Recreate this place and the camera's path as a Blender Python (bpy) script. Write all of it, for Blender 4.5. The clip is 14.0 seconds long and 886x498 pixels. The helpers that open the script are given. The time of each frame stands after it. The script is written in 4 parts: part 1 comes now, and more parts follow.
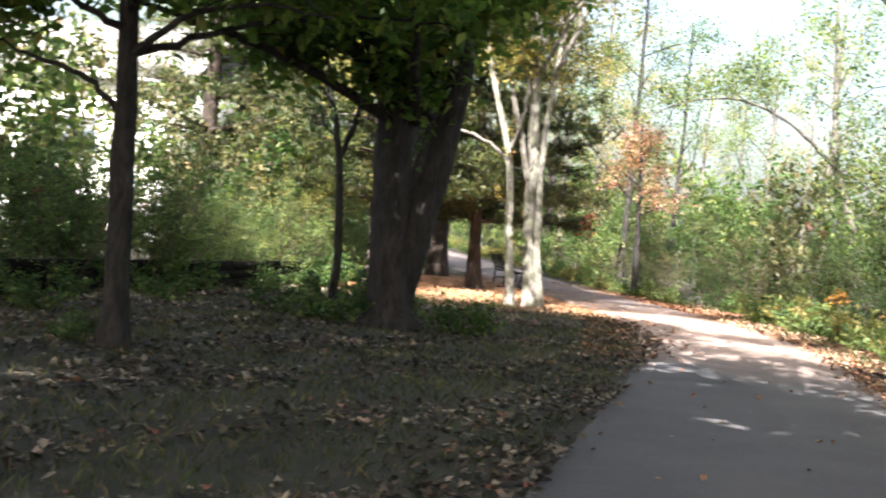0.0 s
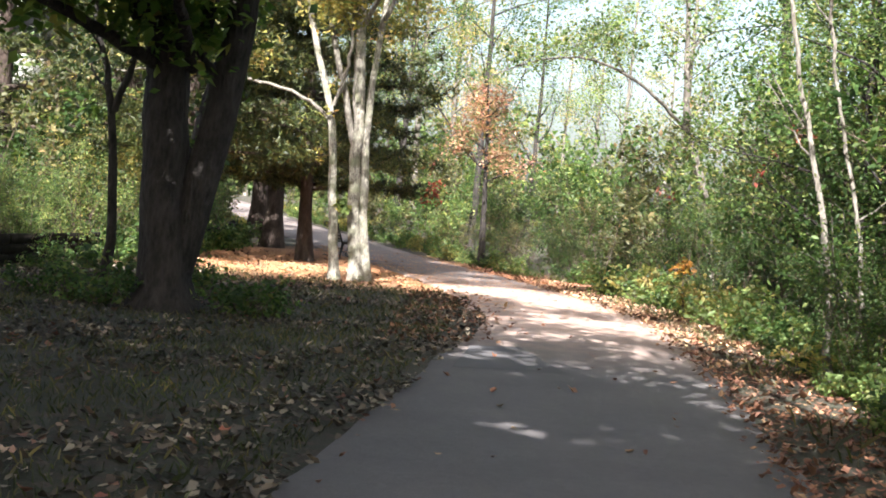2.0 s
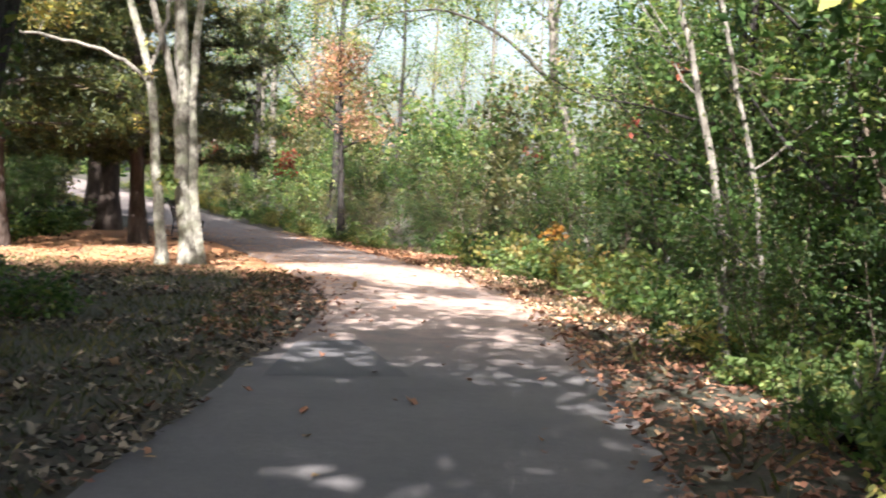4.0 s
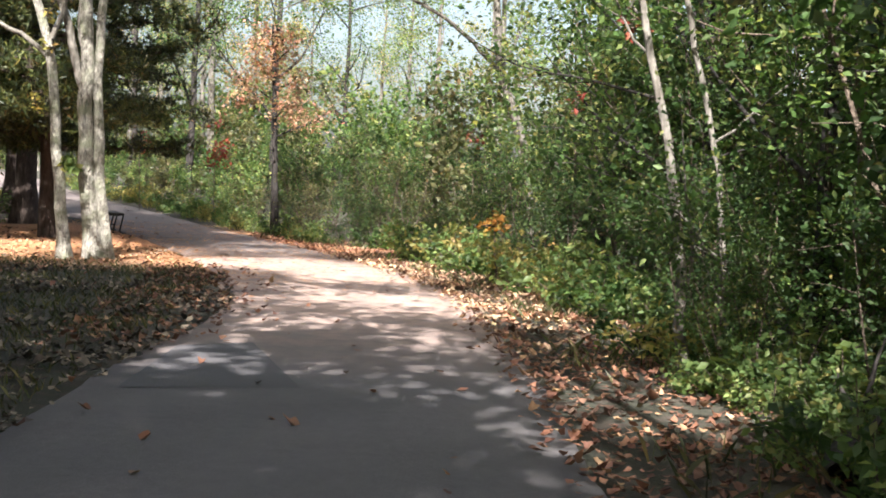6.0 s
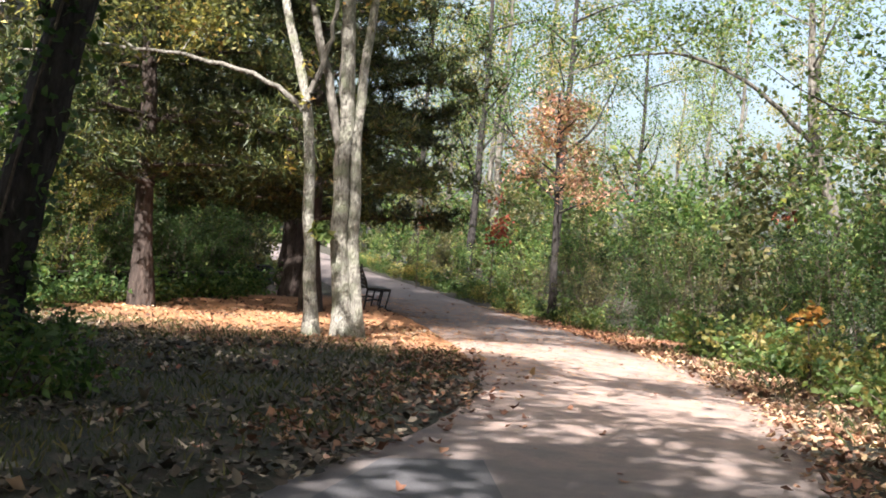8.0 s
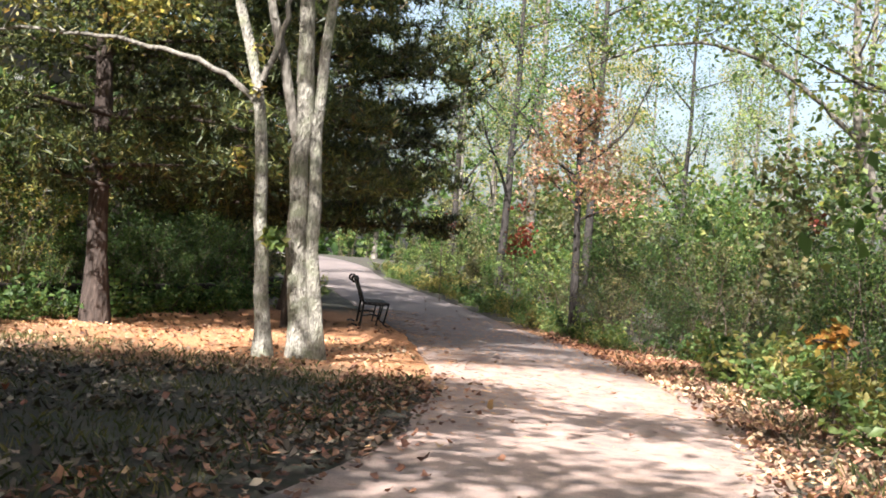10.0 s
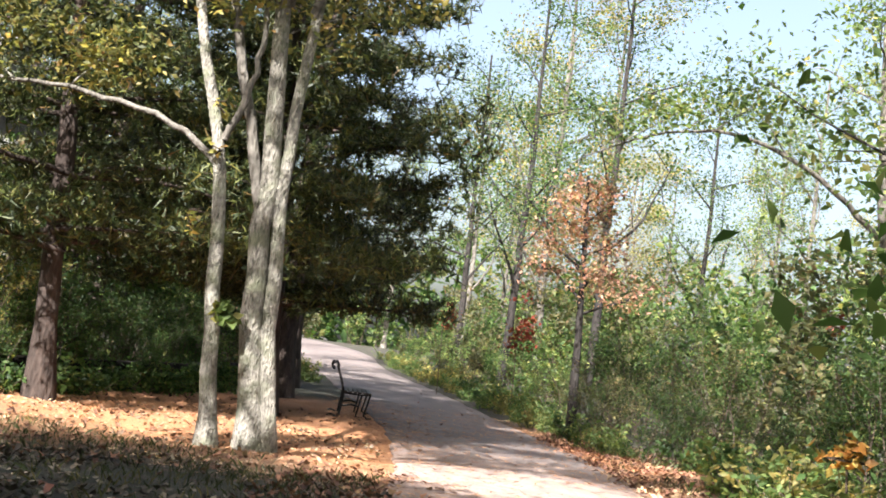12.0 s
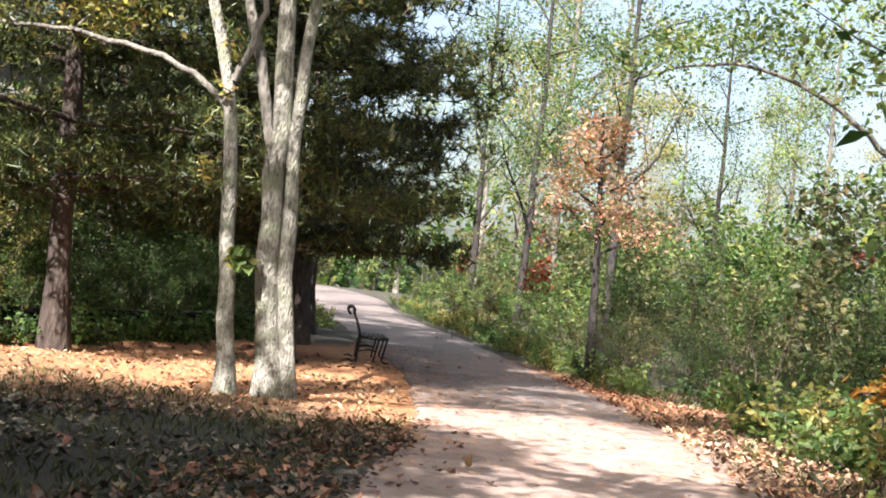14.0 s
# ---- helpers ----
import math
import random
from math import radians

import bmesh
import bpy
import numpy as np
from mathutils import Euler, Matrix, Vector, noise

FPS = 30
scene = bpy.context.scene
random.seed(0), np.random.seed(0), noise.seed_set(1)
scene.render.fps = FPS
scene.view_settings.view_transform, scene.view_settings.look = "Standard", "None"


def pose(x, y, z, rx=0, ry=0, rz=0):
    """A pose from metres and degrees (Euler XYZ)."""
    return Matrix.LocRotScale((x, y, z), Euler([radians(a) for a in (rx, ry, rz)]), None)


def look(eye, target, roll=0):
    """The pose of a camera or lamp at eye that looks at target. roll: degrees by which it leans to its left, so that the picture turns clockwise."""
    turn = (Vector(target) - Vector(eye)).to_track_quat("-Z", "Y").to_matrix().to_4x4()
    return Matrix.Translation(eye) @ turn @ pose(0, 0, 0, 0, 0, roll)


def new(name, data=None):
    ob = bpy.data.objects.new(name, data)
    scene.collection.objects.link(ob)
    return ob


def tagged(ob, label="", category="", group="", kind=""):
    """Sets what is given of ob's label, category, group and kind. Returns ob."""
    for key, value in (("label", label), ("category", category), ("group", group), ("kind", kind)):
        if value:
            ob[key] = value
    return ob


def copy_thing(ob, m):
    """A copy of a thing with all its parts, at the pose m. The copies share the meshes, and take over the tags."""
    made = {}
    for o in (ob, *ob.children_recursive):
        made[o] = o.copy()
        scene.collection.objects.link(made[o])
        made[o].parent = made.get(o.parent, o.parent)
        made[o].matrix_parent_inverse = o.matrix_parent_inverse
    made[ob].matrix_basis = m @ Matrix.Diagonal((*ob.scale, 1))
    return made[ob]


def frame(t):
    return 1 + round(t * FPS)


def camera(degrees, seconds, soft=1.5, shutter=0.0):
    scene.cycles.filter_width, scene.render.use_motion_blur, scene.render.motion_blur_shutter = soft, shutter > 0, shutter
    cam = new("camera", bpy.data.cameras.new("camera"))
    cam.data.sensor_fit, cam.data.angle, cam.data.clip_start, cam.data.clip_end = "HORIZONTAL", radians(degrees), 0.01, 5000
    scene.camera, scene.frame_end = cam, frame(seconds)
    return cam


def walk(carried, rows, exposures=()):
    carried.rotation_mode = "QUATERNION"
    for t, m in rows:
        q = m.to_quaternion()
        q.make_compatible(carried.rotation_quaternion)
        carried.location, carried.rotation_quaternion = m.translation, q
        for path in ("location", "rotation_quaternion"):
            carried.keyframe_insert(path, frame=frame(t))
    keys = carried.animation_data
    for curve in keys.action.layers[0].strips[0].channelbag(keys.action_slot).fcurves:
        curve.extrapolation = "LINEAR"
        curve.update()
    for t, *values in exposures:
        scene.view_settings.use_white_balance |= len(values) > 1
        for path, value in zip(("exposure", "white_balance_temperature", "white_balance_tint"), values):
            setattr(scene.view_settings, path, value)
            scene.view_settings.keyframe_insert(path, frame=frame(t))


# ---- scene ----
cam = camera(39.0, 14.0, 1.8, 0.15)
PATH = [
    (0, (1.655, 1.012, 1.443), (1.339, 2.986, 1.406), 5.9),
    (0.5, (1.867, 1.652, 1.423), (1.815, 3.651, 1.393), 4.5),
    (1, (2.059, 2.253, 1.436), (1.995, 4.252, 1.395), 6.4),
    (1.5, (2.176, 2.78, 1.465), (2.082, 4.777, 1.401), 5.0),
    (2, (2.328, 3.334, 1.472), (2.216, 5.33, 1.408), 5.5),
    (2.5, (2.385, 3.995, 1.443), (2.109, 5.974, 1.35), 5.3),
    (3, (2.481, 4.64, 1.427), (2.245, 6.623, 1.318), 4.5),
    (3.5, (2.621, 5.127, 1.443), (2.436, 7.115, 1.337), 7.0),
    (4, (2.752, 5.849, 1.446), (2.836, 7.845, 1.35), 3.2),
    (4.2, (2.826, 6.023, 1.411), (3.001, 8.014, 1.322), 4.0),
    (6.3, (3.195, 7.953, 1.24), (3.337, 9.946, 1.145), 2.8),
    (6.5, (3.208, 8.298, 1.209), (3.246, 10.296, 1.133), 1.4),
    (7, (3.271, 8.956, 1.21), (3.063, 10.945, 1.185), 0.3),
    (7.5, (3.253, 9.46, 1.198), (2.963, 11.439, 1.213), 1.8),
    (8, (3.298, 10.095, 1.173), (2.984, 12.071, 1.184), 5.2),
    (8.2, (3.292, 10.313, 1.187), (2.951, 12.284, 1.177), 5.1),
    (10.3, (4.139, 12.703, 1.254), (3.703, 14.655, 1.287), 5.7),
    (10.5, (4.177, 12.894, 1.251), (3.733, 14.844, 1.292), 6.5),
    (11, (4.175, 13.39, 1.24), (3.717, 15.336, 1.295), 7.2),
    (11.5, (4.172, 13.795, 1.254), (3.75, 15.748, 1.353), 6.8),
    (12, (4.216, 13.952, 1.246), (3.751, 15.89, 1.411), 7.8),
    (12.5, (4.193, 14.0, 1.249), (3.712, 15.936, 1.384), 6.2),
    (13, (4.174, 14.061, 1.245), (3.693, 15.998, 1.369), 6.4),
    (13.5, (4.163, 14.111, 1.235), (3.678, 16.048, 1.355), 6.7),
    (14, (4.059, 14.218, 1.214), (3.589, 16.161, 1.289), 6.6),
]
walk(cam, [(t, look(eye, target, roll)) for t, eye, target, roll in PATH],
     [(0.0, 2.8), (1.0, 2.6), (2.0, 2.58), (4.0, 2.5), (6.5, 2.17), (8.0, 2.1), (10.5, 2.2), (14.0, 2.26)])

# ---- light ----
SUN_AZ, SUN_EL = radians(189.0), radians(41.0)
TO_SUN = Vector((math.sin(SUN_AZ) * math.cos(SUN_EL), math.cos(SUN_AZ) * math.cos(SUN_EL), math.sin(SUN_EL)))
world = bpy.data.worlds.new("world")
scene.world = world
world.use_nodes = True
wn = world.node_tree.nodes
sky = wn.new("ShaderNodeTexSky")
sky.sky_type, sky.sun_disc, sky.sun_elevation, sky.sun_rotation = "NISHITA", False, SUN_EL, SUN_AZ
sky.air_density, sky.dust_density, sky.ozone_density = 1.0, 5.0, 0.6
haze = wn.new("ShaderNodeHueSaturation")  # a hazy, pale autumn sky
haze.inputs["Saturation"].default_value = 0.85
world.node_tree.links.new(sky.outputs[0], haze.inputs["Color"])
world.node_tree.links.new(haze.outputs[0], wn["Background"].inputs[0])
wn["Background"].inputs[1].default_value = 0.074
sun = new("sun", bpy.data.lights.new("sun", "SUN"))
sun.data.energy, sun.data.angle, sun.data.color = 5.0, radians(0.55), (1.0, 0.96, 0.91)
sun.matrix_world = look((0, 0, 40), Vector((0, 0, 40)) - TO_SUN)


# ---- materials ----
def shader(name, rough=0.8):
    m = bpy.data.materials.new(name)
    m.use_nodes = True
    nt = m.node_tree
    b = nt.nodes["Principled BSDF"]
    b.inputs["Roughness"].default_value = rough
    return m, nt, b


def node(nt, kind, **values):
    n = nt.nodes.new(kind)
    for key, value in values.items():
        n.inputs[key.replace("_", " ")].default_value = value
    return n


def ramp(nt, fac, stops, ease="LINEAR"):
    r = nt.nodes.new("ShaderNodeValToRGB")
    r.color_ramp.interpolation = ease
    while len(r.color_ramp.elements) < len(stops):
        r.color_ramp.elements.new(0.5)
    for e, (at, c) in zip(r.color_ramp.elements, stops):
        e.position, e.color = at, (*c, 1)
    nt.links.new(fac, r.inputs[0])
    return r.outputs[0]


def mixed(nt, fac, a, b, how="MIX"):
    n = nt.nodes.new("ShaderNodeMix")
    n.data_type, n.blend_type = "RGBA", how
    for socket, value in ((n.inputs[0], fac), (n.inputs[6], a), (n.inputs[7], b)):
        if isinstance(value, (float, int)):
            socket.default_value = value
        elif isinstance(value, tuple):
            socket.default_value = (*value, 1)
        else:
            nt.links.new(value, socket)
    return n.outputs[2]


def noise_at(nt, scale, detail=4.0, rough=0.6, stretch=(1, 1, 1)):
    tc = nt.nodes.new("ShaderNodeTexCoord")
    mp = nt.nodes.new("ShaderNodeMapping")
    mp.inputs["Scale"].default_value = stretch
    nt.links.new(tc.outputs["Object"], mp.inputs["Vector"])
    n = node(nt, "ShaderNodeTexNoise", Scale=scale, Detail=detail, Roughness=rough)
    nt.links.new(mp.outputs[0], n.inputs["Vector"])
    return n.outputs["Fac"]


def bump(nt, b, height, strength=0.5, distance=0.02):
    n = node(nt, "ShaderNodeBump", Strength=strength, Distance=distance)
    nt.links.new(height, n.inputs["Height"])
    nt.links.new(n.outputs[0], b.inputs["Normal"])


def leaf_material(name, stops, through_=0.5, rough=0.5, patch=0.9):
    """Leaves: every leaf its own tone, clumps painted as shaded or sunlit, light shining through."""
    m, nt, b = shader(name, rough)
    geo = nt.nodes.new("ShaderNodeNewGeometry")
    tone = ramp(nt, geo.outputs["Random Per Island"], stops)
    # light and dark clumps in the colour stand in for sun and shade
    clump_shade = ramp(nt, noise_at(nt, 1.3, 2.0), [(0.34, (0.32, 0.36, 0.36)), (0.66, (1.5, 1.4, 1.2))])
    colour = mixed(nt, patch, tone, mixed(nt, 1.0, tone, clump_shade, "MULTIPLY"))
    nt.links.new(colour, b.inputs["Base Color"])
    b.inputs["Specular IOR Level"].default_value = 0.35
    t = nt.nodes.new("ShaderNodeBsdfTranslucent")
    nt.links.new(mixed(nt, 1.0, colour, (1.2, 1.25, 0.8), "MULTIPLY"), t.inputs["Color"])
    mix = nt.nodes.new("ShaderNodeMixShader")
    mix.inputs[0].default_value = through_
    nt.links.new(b.outputs[0], mix.inputs[1])
    nt.links.new(t.outputs[0], mix.inputs[2])
    nt.links.new(mix.outputs[0], nt.nodes["Material Output"].inputs["Surface"])
    return m


def bark_material(name, dark, light, moss=None, scale=9.0):
    m, nt, b = shader(name, 0.9)
    ridge = noise_at(nt, scale, 7.0, 0.72, (1, 1, 0.4))
    vor = node(nt, "ShaderNodeTexVoronoi", Scale=scale * 2.2)
    tc = nt.nodes.new("ShaderNodeTexCoord")
    mp = nt.nodes.new("ShaderNodeMapping")
    mp.inputs["Scale"].default_value = (1, 1, 0.32)
    nt.links.new(tc.outputs["Object"], mp.inputs["Vector"])
    nt.links.new(mp.outputs[0], vor.inputs["Vector"])
    colour = ramp(nt, ridge, [(0.3, dark), (0.62, light)])
    colour = mixed(nt, 0.5, colour, mixed(nt, 1.0, colour, ramp(nt, vor.outputs["Distance"], [(0.0, (0.35, 0.33, 0.3)), (0.5, (1.1, 1.1, 1.1))]), "MULTIPLY"))
    if moss:
        colour = mixed(nt, ramp(nt, noise_at(nt, 3.5, 5.0), [(0.48, (0, 0, 0)), (0.66, (0.8, 0.8, 0.8))]), colour, moss)
    nt.links.new(colour, b.inputs["Base Color"])
    h = mixed(nt, 0.5, ridge, vor.outputs["Distance"])
    b.inputs["Specular IOR Level"].default_value = 0.2
    bump(nt, b, h, 1.0, 0.05)
    return m


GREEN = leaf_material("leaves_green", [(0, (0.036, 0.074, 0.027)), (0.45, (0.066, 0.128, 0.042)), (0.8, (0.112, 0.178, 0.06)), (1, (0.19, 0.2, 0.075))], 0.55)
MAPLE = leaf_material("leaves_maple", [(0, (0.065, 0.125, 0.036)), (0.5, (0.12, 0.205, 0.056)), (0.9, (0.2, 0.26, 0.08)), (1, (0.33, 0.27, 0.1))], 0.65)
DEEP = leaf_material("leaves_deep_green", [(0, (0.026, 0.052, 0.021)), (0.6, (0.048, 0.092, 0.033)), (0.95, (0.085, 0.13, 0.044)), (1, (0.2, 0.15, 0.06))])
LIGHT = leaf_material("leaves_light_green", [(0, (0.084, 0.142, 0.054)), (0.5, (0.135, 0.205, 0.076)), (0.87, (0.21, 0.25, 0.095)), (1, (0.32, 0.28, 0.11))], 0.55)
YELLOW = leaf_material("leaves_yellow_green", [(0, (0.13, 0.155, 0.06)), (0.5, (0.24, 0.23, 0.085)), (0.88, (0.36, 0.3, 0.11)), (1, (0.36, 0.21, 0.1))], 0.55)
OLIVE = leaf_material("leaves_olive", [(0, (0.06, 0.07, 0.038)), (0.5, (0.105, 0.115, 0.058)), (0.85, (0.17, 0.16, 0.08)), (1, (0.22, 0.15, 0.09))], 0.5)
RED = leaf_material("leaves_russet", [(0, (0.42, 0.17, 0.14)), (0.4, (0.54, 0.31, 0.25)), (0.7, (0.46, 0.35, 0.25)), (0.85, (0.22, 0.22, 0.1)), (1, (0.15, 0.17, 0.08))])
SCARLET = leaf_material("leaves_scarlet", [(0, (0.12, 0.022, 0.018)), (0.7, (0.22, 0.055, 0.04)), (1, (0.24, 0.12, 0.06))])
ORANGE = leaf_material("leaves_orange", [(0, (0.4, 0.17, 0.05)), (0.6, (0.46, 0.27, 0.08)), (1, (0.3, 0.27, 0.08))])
# near-black and yellow needles stand in for shaded boughs and sunlit tips
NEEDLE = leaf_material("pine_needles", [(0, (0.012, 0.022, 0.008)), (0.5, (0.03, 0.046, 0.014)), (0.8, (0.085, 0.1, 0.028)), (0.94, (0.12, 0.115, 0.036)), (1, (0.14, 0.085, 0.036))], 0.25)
LITTER = leaf_material("fallen_leaves", [(0, (0.03, 0.024, 0.02)), (0.45, (0.062, 0.049, 0.042)), (0.72, (0.15, 0.124, 0.106)), (0.93, (0.29, 0.25, 0.215)), (1, (0.22, 0.08, 0.06))], 0.1, 0.7)
RUST = leaf_material("fallen_leaves_rust", [(0, (0.095, 0.042, 0.032)), (0.5, (0.19, 0.092, 0.066)), (0.88, (0.31, 0.17, 0.12)), (1, (0.37, 0.25, 0.15))], 0.1, 0.7)
BLEACHED = leaf_material("fallen_leaves_bleached", [(0, (0.18, 0.11, 0.08)), (0.4, (0.3, 0.2, 0.145)), (0.8, (0.44, 0.32, 0.235)), (1, (0.5, 0.4, 0.24))], 0.1, 0.7)
DEAD_NEEDLE = leaf_material("dead_needles", [(0, (0.24, 0.1, 0.05)), (0.5, (0.38, 0.19, 0.1)), (1, (0.55, 0.34, 0.2))], 0.1, 0.7)
GRASS = leaf_material("grass_blades", [(0, (0.03, 0.042, 0.016)), (0.6, (0.055, 0.068, 0.024)), (1, (0.15, 0.125, 0.06))], 0.3)
BARK_DARK = bark_material("bark_dark", (0.009, 0.008, 0.008), (0.042, 0.037, 0.035))
BARK_GREY = bark_material("bark_grey", (0.045, 0.04, 0.034), (0.34, 0.32, 0.28), (0.17, 0.18, 0.12), 26.0)
BARK_PALE = bark_material("bark_pale", (0.05, 0.044, 0.038), (0.19, 0.175, 0.155), (0.08, 0.07, 0.06), 10.0)
BARK_PINE = bark_material("bark_pine", (0.014, 0.011, 0.01), (0.062, 0.046, 0.04))
TWIG = bark_material("twig_bark", (0.04, 0.03, 0.022), (0.13, 0.1, 0.08), None, 20.0)


def ground_material():
    m, nt, b = shader("forest_floor", 0.95)
    fine, mid, wide = noise_at(nt, 38.0, 6.0, 0.7), noise_at(nt, 5.0, 5.0), noise_at(nt, 0.7, 3.0)
    soil = ramp(nt, fine, [(0.3, (0.022, 0.016, 0.013)), (0.55, (0.06, 0.042, 0.032)), (0.75, (0.125, 0.092, 0.07))])
    turf = ramp(nt, fine, [(0.3, (0.012, 0.014, 0.009)), (0.7, (0.038, 0.043, 0.025))])
    colour = mixed(nt, ramp(nt, mid, [(0.36, (0, 0, 0)), (0.52, (0.85, 0.85, 0.85))]), soil, turf)
    needles = ramp(nt, noise_at(nt, 60.0, 5.0, 0.7, (1, 0.35, 1)), [(0.3, (0.16, 0.065, 0.03)), (0.5, (0.36, 0.165, 0.075)), (0.78, (0.6, 0.34, 0.18))])
    # the bed of fallen pine needles round the pines
    geo = nt.nodes.new("ShaderNodeNewGeometry")
    dist = nt.nodes.new("ShaderNodeVectorMath")
    dist.operation = "DISTANCE"
    sc = nt.nodes.new("ShaderNodeVectorMath")
    sc.operation = "MULTIPLY"
    sc.inputs[1].default_value = (1.0, 0.8, 0.0)
    nt.links.new(geo.outputs["Position"], sc.inputs[0])
    nt.links.new(sc.outputs[0], dist.inputs[0])
    dist.inputs[1].default_value = (-1.5, 25.2, 0.0)
    wob = nt.nodes.new("ShaderNodeMath")
    wob.operation = "MULTIPLY_ADD"
    nt.links.new(mid, wob.inputs[0])
    wob.inputs[1].default_value = 3.0
    nt.links.new(dist.outputs["Value"], wob.inputs[2])
    mr = node(nt, "ShaderNodeMapRange", From_Min=5.6, From_Max=8.0, To_Min=1.0, To_Max=0.0)
    nt.links.new(wob.outputs[0], mr.inputs["Value"])
    colour = mixed(nt, mr.outputs[0], colour, needles)
    colour = mixed(nt, 0.5, colour, mixed(nt, 1.0, colour, ramp(nt, wide, [(0.3, (0.7, 0.7, 0.7)), (0.7, (1.2, 1.15, 1.1))]), "MULTIPLY"))
    nt.links.new(colour, b.inputs["Base Color"])
    bump(nt, b, mixed(nt, 0.4, fine, mid), 0.8, 0.04)
    return m


def asphalt_material():
    m, nt, b = shader("asphalt", 0.85)
    grit, fine, wide = noise_at(nt, 160.0, 3.0, 0.8), noise_at(nt, 14.0, 6.0, 0.7), noise_at(nt, 0.9, 4.0)
    colour = ramp(nt, grit, [(0.35, (0.06, 0.056, 0.062)), (0.6, (0.118, 0.11, 0.118)), (0.78, (0.25, 0.235, 0.235))])
    colour = mixed(nt, 0.6, colour, mixed(nt, 1.0, colour, ramp(nt, fine, [(0.3, (0.75, 0.74, 0.73)), (0.7, (1.18, 1.16, 1.12))]), "MULTIPLY"))
    colour = mixed(nt, 0.7, colour, mixed(nt, 1.0, colour, ramp(nt, wide, [(0.35, (0.78, 0.78, 0.78)), (0.65, (1.15, 1.12, 1.08))]), "MULTIPLY"))
    # trodden pine needles stain the path round the pines; paled to stand in for sunlight
    geo = nt.nodes.new("ShaderNodeNewGeometry")
    sep = nt.nodes.new("ShaderNodeSeparateXYZ")
    nt.links.new(geo.outputs["Position"], sep.inputs[0])
    reach = node(nt, "ShaderNodeMapRange", From_Min=15.5, From_Max=20.0, To_Min=0.0, To_Max=1.0)
    nt.links.new(sep.outputs["Y"], reach.inputs["Value"])
    strewn = ramp(nt, noise_at(nt, 2.2, 6.0, 0.75), [(0.36, (0.3, 0.3, 0.3)), (0.62, (0.9, 0.9, 0.9))])
    amount = nt.nodes.new("ShaderNodeMath")
    amount.operation = "MULTIPLY"
    nt.links.new(strewn, amount.inputs[0])
    # fades past the bend, painting the far path darker as if shaded
    thin = node(nt, "ShaderNodeMapRange", From_Min=27.0, From_Max=31.0, To_Min=1.0, To_Max=0.3)
    nt.links.new(sep.outputs["Y"], thin.inputs["Value"])
    both = nt.nodes.new("ShaderNodeMath")
    both.operation = "MULTIPLY"
    nt.links.new(reach.outputs["Result"], both.inputs[0])
    nt.links.new(thin.outputs["Result"], both.inputs[1])
    nt.links.new(both.outputs[0], amount.inputs[1])
    needle = ramp(nt, noise_at(nt, 70.0, 5.0, 0.7), [(0.3, (0.23, 0.148, 0.118)), (0.55, (0.41, 0.285, 0.235)), (0.8, (0.55, 0.425, 0.36))])
    colour = mixed(nt, amount.outputs[0], colour, needle)
    nt.links.new(colour, b.inputs["Base Color"])
    bump(nt, b, mixed(nt, 0.5, grit, fine), 0.35, 0.006)
    return m


FLOOR, ASPHALT = ground_material(), asphalt_material()


def plain(name, colour, rough=0.6, metal=0.0, grain=0.25, scale=25.0):
    m, nt, b = shader(name, rough)
    n = noise_at(nt, scale, 5.0)
    nt.links.new(ramp(nt, n, [(0.3, tuple(c * (1 - grain) for c in colour)), (0.7, tuple(min(c * (1 + grain), 0.95) for c in colour))]), b.inputs["Base Color"])
    b.inputs["Metallic"].default_value = metal
    b.inputs["Specular IOR Level"].default_value = 0.15 if rough > 0.9 else 0.5
    bump(nt, b, n, 0.15, 0.005)
    return m


DARK_ASPHALT = plain("dark_asphalt", (0.066, 0.062, 0.068), 0.85, 0.0, 0.35, 90.0)
IRON = plain("black_iron", (0.018, 0.018, 0.02), 0.45, 0.6)
SLAT = plain("dark_slat", (0.03, 0.024, 0.02), 0.6)
SIDING = plain("white_siding", (0.78, 0.78, 0.76), 0.6, 0.0, 0.04, 3.0)
ROOF = plain("grey_shingle", (0.16, 0.15, 0.15), 0.9, 0.0, 0.3)
GLASS = plain("window_glass", (0.05, 0.06, 0.07), 0.08, 0.0, 0.05)
TRIM = plain("grey_trim", (0.35, 0.35, 0.35), 0.6, 0.0, 0.1)
SHADE_BAND = plain("shade_band_timber", (0.013, 0.011, 0.009), 0.95, 0.0, 0.5, 12.0)


# ---- building blocks ----
class Shape:
    """Gathers points and faces for one mesh."""

    def __init__(self):
        self.v, self.f, self.n = [], [], 0

    def add(self, verts, faces):
        verts = np.asarray(verts, float).reshape(-1, 3)
        self.v.append(verts)
        faces = np.asarray(faces, int)
        self.f.append(faces + self.n)
        self.n += len(verts)

    def mesh(self, name, mat, smooth=False):
        me = bpy.data.meshes.new(name)
        v = np.concatenate(self.v)
        loops = np.concatenate([f.ravel() for f in self.f])
        sizes = np.concatenate([np.full(len(f), f.shape[1]) for f in self.f])
        me.vertices.add(len(v))
        me.vertices.foreach_set("co", v.ravel())
        me.loops.add(len(loops))
        me.loops.foreach_set("vertex_index", loops)
        me.polygons.add(len(sizes))
        me.polygons.foreach_set("loop_start", np.r_[0, np.cumsum(sizes)[:-1]])
        me.polygons.foreach_set("loop_total", sizes)
        if smooth:
            me.polygons.foreach_set("use_smooth", np.ones(len(sizes), bool))
        me.materials.append(mat)
        me.update(calc_edges=True)
        return me


